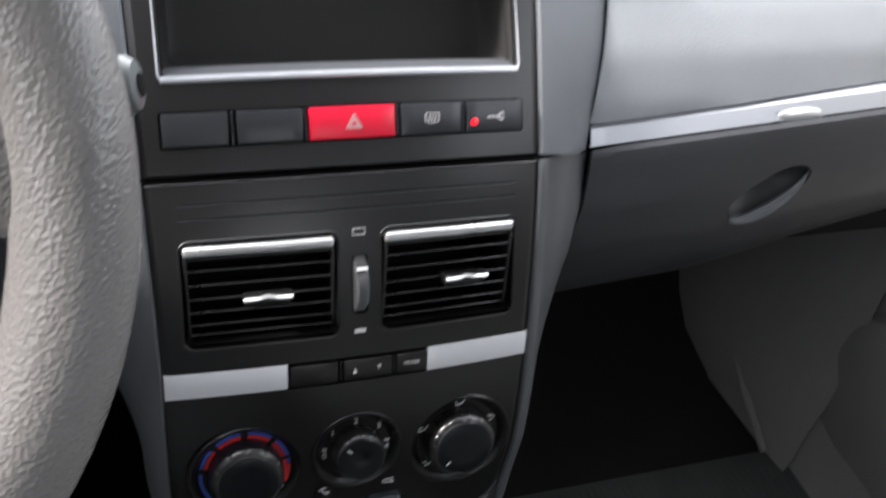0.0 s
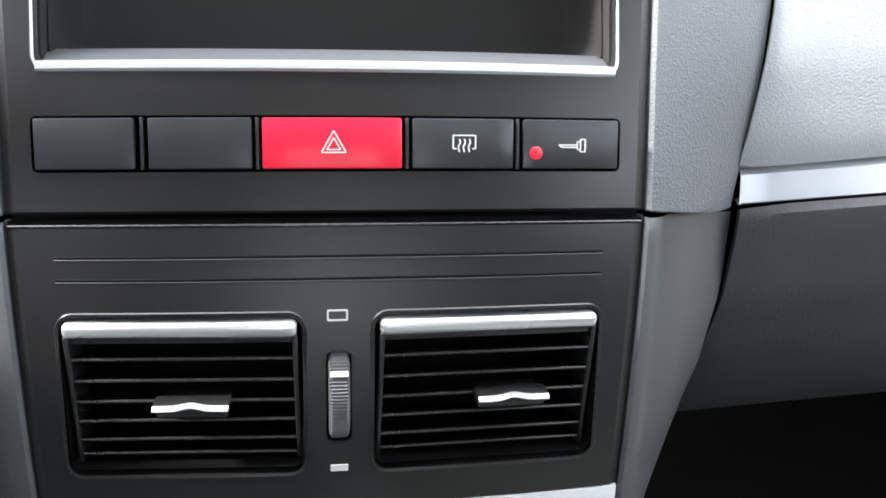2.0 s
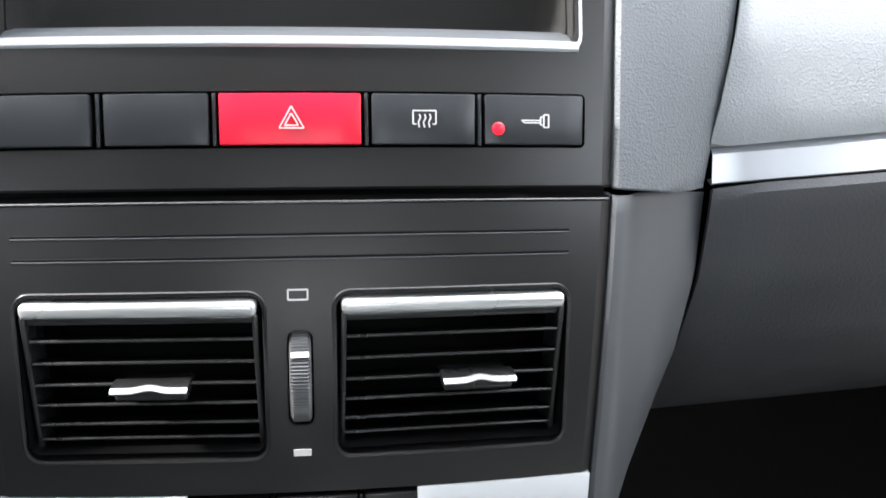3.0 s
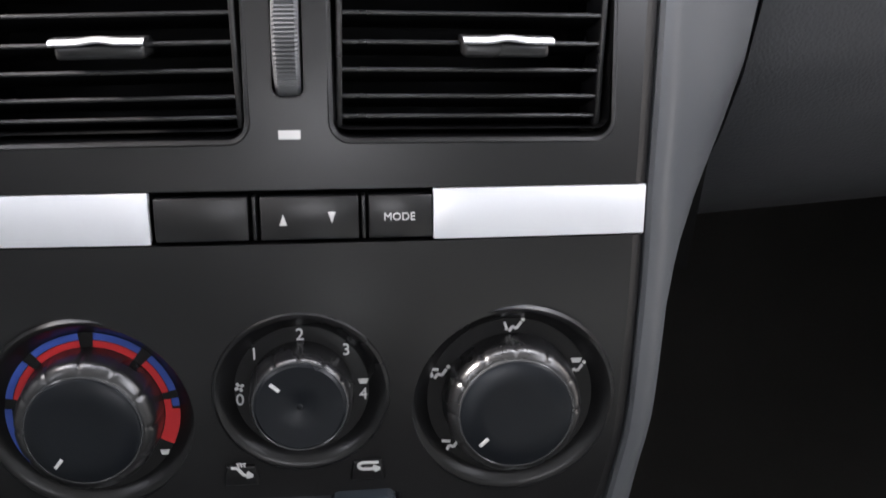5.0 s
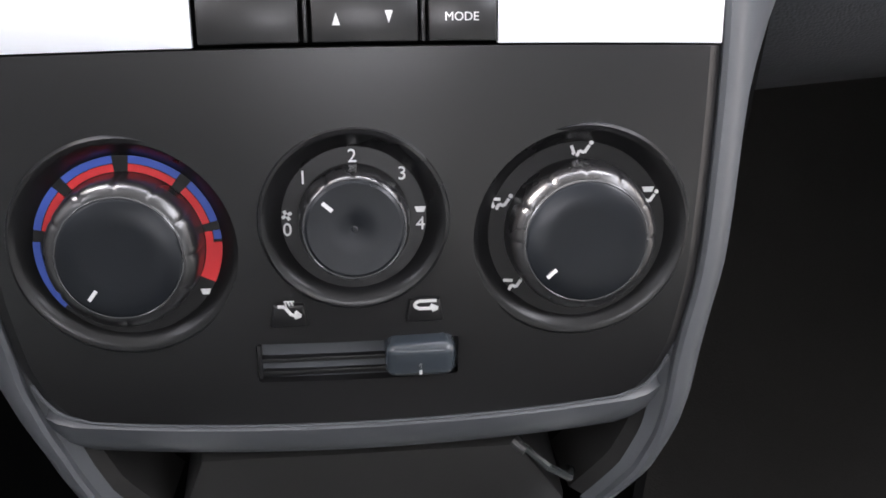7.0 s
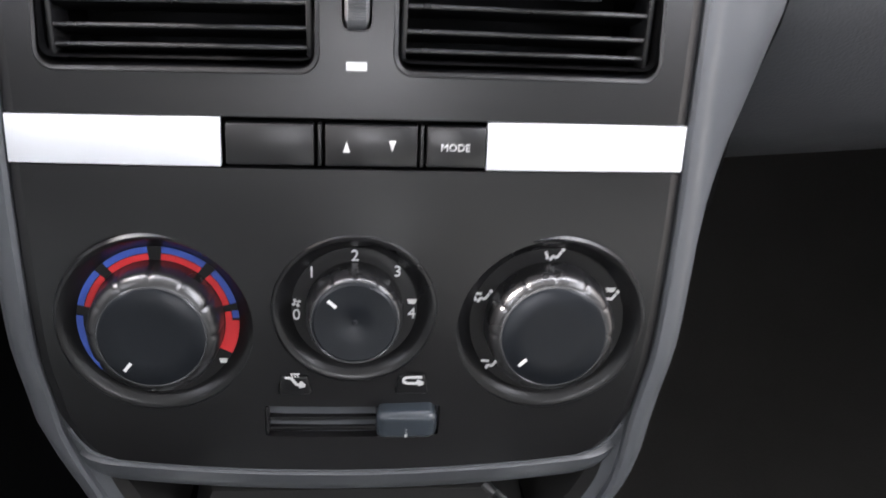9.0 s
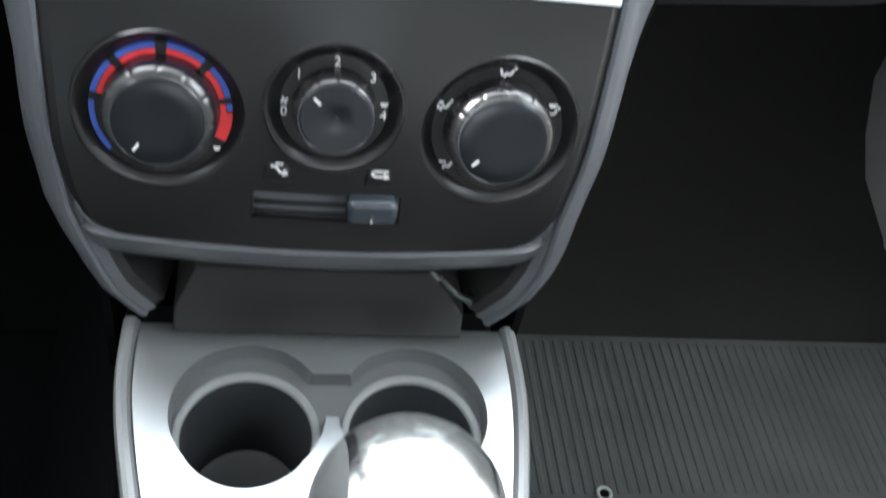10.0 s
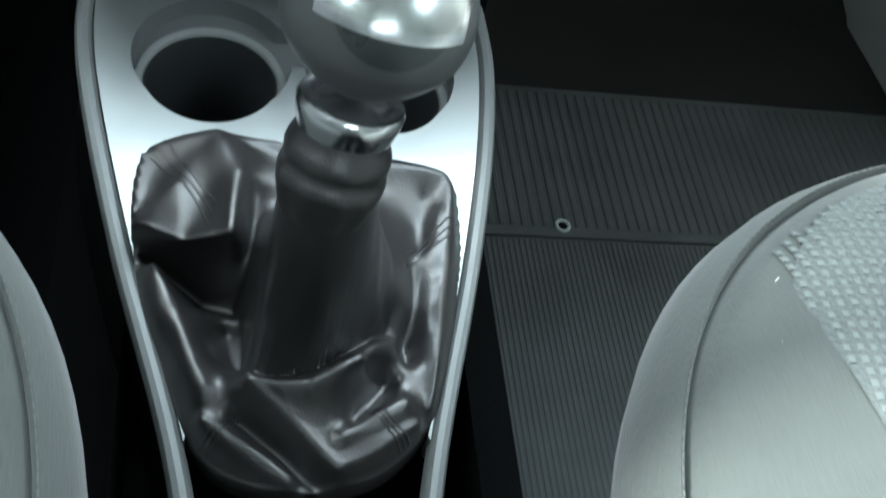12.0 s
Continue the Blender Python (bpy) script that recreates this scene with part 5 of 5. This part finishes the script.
def seat(name, cx, front, label):
    """A bucket seat: cushion with welt seam and woven centre, backrest and headrest."""
    s = thing(name, (cx, front - 0.25, 0.0), label, "car seat", "", "front seats")
    W, L = 0.265, 0.50

    def outline(inset, n=96, power=2.5):
        pts = []
        w, l = W - inset, L / 2 - inset
        for i in range(n):
            a = 2 * math.pi * i / n
            e = 2 / power
            pts.append((cx + w * math.copysign(abs(math.cos(a)) ** e, math.cos(a)), front - L / 2 + l * math.copysign(abs(math.sin(a)) ** e, math.sin(a))))
        return pts

    lev = [(0.09, 0.10), (0.06, 0.13), (0.035, 0.165), (0.016, 0.19), (0.004, 0.215), (0.0, 0.235), (0.003, 0.250), (0.0078, 0.2600), (0.0104, 0.2640), (0.0118, 0.2635), (0.0128, 0.2595), (0.0138, 0.2600), (0.0152, 0.2660), (0.030, 0.2735), (0.050, 0.2795), (0.074, 0.283), (0.12, 0.285), (0.16, 0.285), (0.23, 0.285)]

    def roundness(i, z):
        return 2.5 + 40 * max(0, i - 0.02) if z > 0.25 else 2.5

    rows = [[(x, y, z) for x, y in outline(i, power=roundness(i, z))] for i, z in lev]
    bm = loft(rows, closed_u=True)
    bm.faces.new(bm.verts[-96:])
    part("cushion", bm, FABRIC, s, "grey fabric cushion edge", smooth=70)

    def far(xo, i, z):
        p = roundness(i, z)
        return (L / 2 - i) * max(0.0, 1 - (abs(xo) / (W - i)) ** p) ** (1 / p)

    def top(xo, y):
        """The height of the cushion at xo from its middle line."""
        line = [(far(xo, i, z), z) for i, z in reversed(lev[5:]) if W - i > abs(xo)]
        return interp(abs(y - front + L / 2), [p[0] for p in line], [p[1] for p in line])

    def half(y):
        return max(0.14, min(0.206, 0.200 + 0.20 * (y - front + 0.070)))

    rows = []
    for f in np.linspace(0, 1, 40):
        row = []
        for u in np.linspace(-1, 1, 41):
            y0 = front - L / 2 + far(u * 0.206, 0.028, 0.272)
            y = y0 + (front - 0.42 - y0) * f
            row.append((cx + u * half(y), y, top(u * half(y), y) + 0.0008))
        rows.append(row)
    part("centre_panel", loft(rows), WEAVE, s, "pale woven centre panel", smooth=70)
    # rows of short pale floats over a darker ground
    bms = bmesh.new()
    for i in range(-40, 41):
        for k in range(86):
            xo, y = i * 0.0050, front - 0.022 - k * 0.0046
            if abs(xo) < half(y) - 0.002 and y < front - L / 2 + far(xo, 0.030, 0.272):
                w = 0.0017 + 0.0003 * noise.noise(Vector((xo * 90, y * 90, 0)))
                v = [bms.verts.new((cx + xo + sx * w, y + sy * 0.0017, top(xo, y + sy * 0.0017) + 0.0004)) for sx, sy in ((-1, -1), (1, -1), (1, 1), (-1, 1))]
                v += [bms.verts.new((cx + xo + sx * w * 0.7, y + sy * 0.0012, top(xo, y + sy * 0.0012) + 0.0011)) for sx, sy in ((-1, -1), (1, -1), (1, 1), (-1, 1))]
                for q4 in ((4, 5, 6, 7), (0, 1, 5, 4), (1, 2, 6, 5), (2, 3, 7, 6), (3, 0, 4, 7)):
                    bms.faces.new([v[n4] for n4 in q4])
    tagged(part("woven_threads", bms, THREAD, s, "pale woven threads", smooth=0), kind="stuff")
    pts = outline(0.0109, 360)
    bms = []
    for k in range(360):
        a, b = Vector((*pts[k], 0.2644)), Vector((*pts[(k + 1) % 360], 0.2644))
        bms.append(tube([a, a.lerp(b, 0.5) + Vector((0, 0, 0.0005)), a.lerp(b, 0.84)], [0.0002, 0.0004, 0.0002], 5))
    tagged(part("stitching", join(*bms), SEAM, s, "pale stitched seam"), kind="stuff")
    part("base", box(cx - 0.15, cx + 0.15, front - 0.46, front - 0.16, 0.03, 0.12, 0.01), DEEP, s)
    rows = []
    for f in np.linspace(0, 1, 12):
        y, z = front - 0.47 - 0.17 * f, 0.24 + 0.60 * f
        w = 0.245 - 0.05 * f**3
        row = []
        for k in range(32):
            a = 2 * math.pi * k / 32
            row.append((cx + w * math.copysign(abs(math.cos(a)) ** 0.6, math.cos(a)), y + 0.065 * math.copysign(abs(math.sin(a)) ** 0.6, math.sin(a)), z))
        rows.append(row)
    part("backrest", loft(rows, closed_u=True, cap=True), FABRIC, s)
    part("headrest", box(cx - 0.13, cx + 0.13, front - 0.70, front - 0.60, 0.87, 1.05, 0.04, 4), FABRIC, s)
    return s


seat("passenger_seat", 0.367, -0.136, "grey fabric passenger seat with stitched seam and woven centre")
seat("driver_seat", -0.320, -0.110, "grey fabric driver seat beside the console")
for x, y, z, a in ((0.1619, -0.2592, 0.2778, 0.9), (0.1690, -0.2330, 0.2782, 0.8)):
    lint = thing("lint", (x, y, z), "tiny white thread of lint on the grey seat", "lint", "", "lint on the seat")
    part("fibre", tube([(x - 0.0012 * math.cos(a), y - 0.0012 * math.sin(a), z), (x, y, z + 0.0008), (x + 0.0012 * math.cos(a), y + 0.0010 * math.sin(a), z + 0.0002)], 0.00022, 6), WHITE, lint)
rail = thing("seat_rail", (0.155, -0.25, 0.0), "dark steel seat slide rail on the floor", "seat rail")
part("channel", join(box(0.142, 0.148, -0.60, -0.235, 0.0, 0.055, 0.001), box(0.170, 0.176, -0.60, -0.235, 0.0, 0.055, 0.001), box(0.142, 0.176, -0.60, -0.235, 0.0, 0.006, 0.001)), DEEP, rail)
part("slide", box(0.151, 0.167, -0.60, -0.228, 0.010, 0.060, 0.002), DEEP, rail)
part("front_stop", join(box(0.139, 0.180, -0.242, -0.236, 0.045, 0.060, 0.001), box(0.139, 0.146, -0.25, -0.232, 0.03, 0.064, 0.001)), DEEP, rail)
part("pin", tube([(0.147, -0.231, 0.058), (0.154, -0.231, 0.059), (0.163, -0.231, 0.060)], [0.0048, 0.0055, 0.0046], 12), STEEL, rail, "worn steel pin")

# ---- footwell, doors and shell of the car ----
rows = [[(x, y, z) for x in np.linspace(-0.70, 0.70, 12)] for y, z in ((0.146, 0.0005), (0.26, 0.01), (0.40, 0.10), (0.50, 0.24), (0.53, 0.42), (0.54, 0.60))]
whole("wall_front", loft(rows), FIREWALL, "dark felt-covered footwell front wall", "wall", "structure")
# Black carpet laid over the felt to put in the driver footwell's shade.
rows = [[(x, y - 0.004, z + 0.003) for x in np.linspace(-0.70, -0.11, 6)] for y, z in ((0.146, 0.0005), (0.26, 0.01), (0.40, 0.10), (0.50, 0.24), (0.53, 0.42))]
whole("footwell_shade_carpet", loft(rows), CARPET, "black carpet sheet added for the shade in the driver footwell", "carpet", "structure")
kick = thing("kick_panel", (0.60, 0.3, 0.0), "dark grey moulded footwell side panel with ribs", "side panel")
rows = []
for y in (0.12, 0.15, 0.19, 0.212, 0.26, 0.34, 0.44, 0.52):
    deep = min(1.0, max(0.0, (y - 0.06) / 0.30))
    sec = [(0.575 - 0.05 * deep, 0.0), (0.585 - 0.06 * deep, 0.014), (0.590 - 0.075 * deep, 0.045), (0.603 - 0.065 * deep, 0.090), (0.614 - 0.040 * deep, 0.150), (0.622 - 0.028 * deep, 0.24), (0.630 - 0.025 * deep, 0.36), (0.634 - 0.02 * deep, 0.55)]
    rows.append([(min(x + 0.004 * math.sin(z * 22), 0.652), y + 0.16 * min(z, 0.25), z) for x, z in sec])
part("panel", loft(rows), DOORTRIM, kick)
part("sill", loft([[(x, y, z) for x, z in ((0.575, 0.0), (0.584, 0.016), (0.592, 0.045), (0.604, 0.072), (0.628, 0.084), (0.652, 0.086))] for y in (-0.6, -0.3, 0.0, 0.10, 0.18)]), DOORTRIM, kick, "rounded door sill")
for dx in (0, 0.022):
    part("rib", tube([(0.560 + dx, 0.268, 0.070 + dx), (0.556 + dx, 0.21, 0.036 + dx), (0.552 + dx, 0.145, 0.010 + dx)], [0.003, 0.0055, 0.004], 10), DOORTRIM, kick)
part("clip", moved(lathe([(0.006, 0.0), (0.005, -0.003), (0, -0.004)], 16), Matrix.Translation((0.600, 0.285, 0.175)) @ Matrix.Rotation(radians(-70), 4, "Z")), STEEL, kick)


def door(sgn, name):
    d = thing(name, (sgn * 0.66, -0.5, 0.1), "dark grey moulded door trim with a rounded pocket", "door", "structure")
    # the front edge of the trim rounds off above the sill
    edge = [(-1.10, 0.78), (-1.10, 0.05), (0.02, 0.050), (0.12, 0.032), (0.175, 0.018), (0.205, 0.020), (0.222, 0.036), (0.228, 0.06), (0.232, 0.11), (0.240, 0.17), (0.252, 0.25), (0.275, 0.40), (0.30, 0.78)]
    bm = prism(edge, 0.630, 0.69, 0.006, 3)
    for v in bm.verts:
        v.co = Vector((sgn * v.co.y, v.co.x, v.co.z))
    part("trim", bm, DOORTRIM, d)
    rows = []
    for off, k in ((0.0, 1.0), (0.03, 0.97), (0.045, 0.88), (0.05, 0.75)):
        rows.append([(sgn * (0.633 - off * 0.7), -0.07 + 0.262 * k * math.copysign(abs(math.cos(a)) ** 0.6, math.cos(a)), 0.12 + 0.115 * k * math.copysign(abs(math.sin(a)) ** 0.6, math.sin(a))) for a in np.linspace(0, 2 * math.pi, 40, endpoint=False)])
    bm = loft(rows, closed_u=True)
    bm.faces.new(bm.verts[-40:])
    part("pocket", bm, DOORTRIM, d, "rounded door pocket")
    part("armrest", box(*sorted((sgn * 0.60, sgn * 0.66)), -0.85, -0.30, 0.52, 0.58, 0.02, 3), DOORTRIM, d)


door(1, "door_1")
door(-1, "door_2")
whole("wall_left", join(box(-0.78, -0.70, -2.3, 0.75, -0.06, 0.76), box(-0.78, -0.70, -1.20, -1.08, 0.76, 1.22), box(-0.78, -0.70, -2.3, -1.95, 0.76, 1.22), box(-0.78, -0.70, -2.3, -0.3, 1.14, 1.22)), PAINT, "car body side with window openings", "wall", "structure")
whole("wall_right", join(box(0.70, 0.78, -2.3, 0.75, -0.06, 0.76), box(0.70, 0.78, -1.20, -1.08, 0.76, 1.22), box(0.70, 0.78, -2.3, -1.95, 0.76, 1.22), box(0.70, 0.78, -2.3, -0.3, 1.14, 1.22)), PAINT, "car body side with window openings", "wall", "structure")
for sgn in (-1, 1):
    whole("pillar", tube([(sgn * 0.72, 0.66, 0.68), (sgn * 0.70, 0.3, 0.95), (sgn * 0.66, -0.1, 1.18)], 0.035, 10), HEADLINER, "grey windscreen pillar", "pillar", "structure")
whole("ceiling", box(-0.78, 0.78, -2.3, 0.06, 1.20, 1.24, 0.01), HEADLINER, "pale fabric headliner", "ceiling", "structure")
whole("wall_back", join(box(-0.78, 0.78, -2.34, -2.26, -0.06, 0.80), box(-0.78, 0.78, -2.34, -2.26, 1.12, 1.24)), HEADLINER, "car rear wall under the rear window", "wall", "structure")
whole("wall_scuttle", box(-0.78, 0.78, 0.60, 0.78, -0.06, 0.67), PAINT, "car body below the windscreen", "wall", "structure")
rear = thing("rear_bench", (0, -1.6, 0), "grey fabric rear bench seat", "seat")
part("cushion", box(-0.62, 0.62, -1.75, -1.25, -0.004, 0.33, 0.05, 3), FABRIC, rear)
part("backrest", moved(box(-0.62, 0.62, -0.07, 0.07, 0, 0.6, 0.05, 3), Matrix.Translation((0, -1.80, 0.28)) @ Matrix.Rotation(radians(14), 4, "X")), FABRIC, rear)
g = bmesh.new()
bmesh.ops.create_grid(g, x_segments=8, y_segments=8, size=900, matrix=Matrix.Translation((0, 0, -0.30)))
whole("ground", g, GROUND, "grey asphalt ground around the car", "ground", "structure")
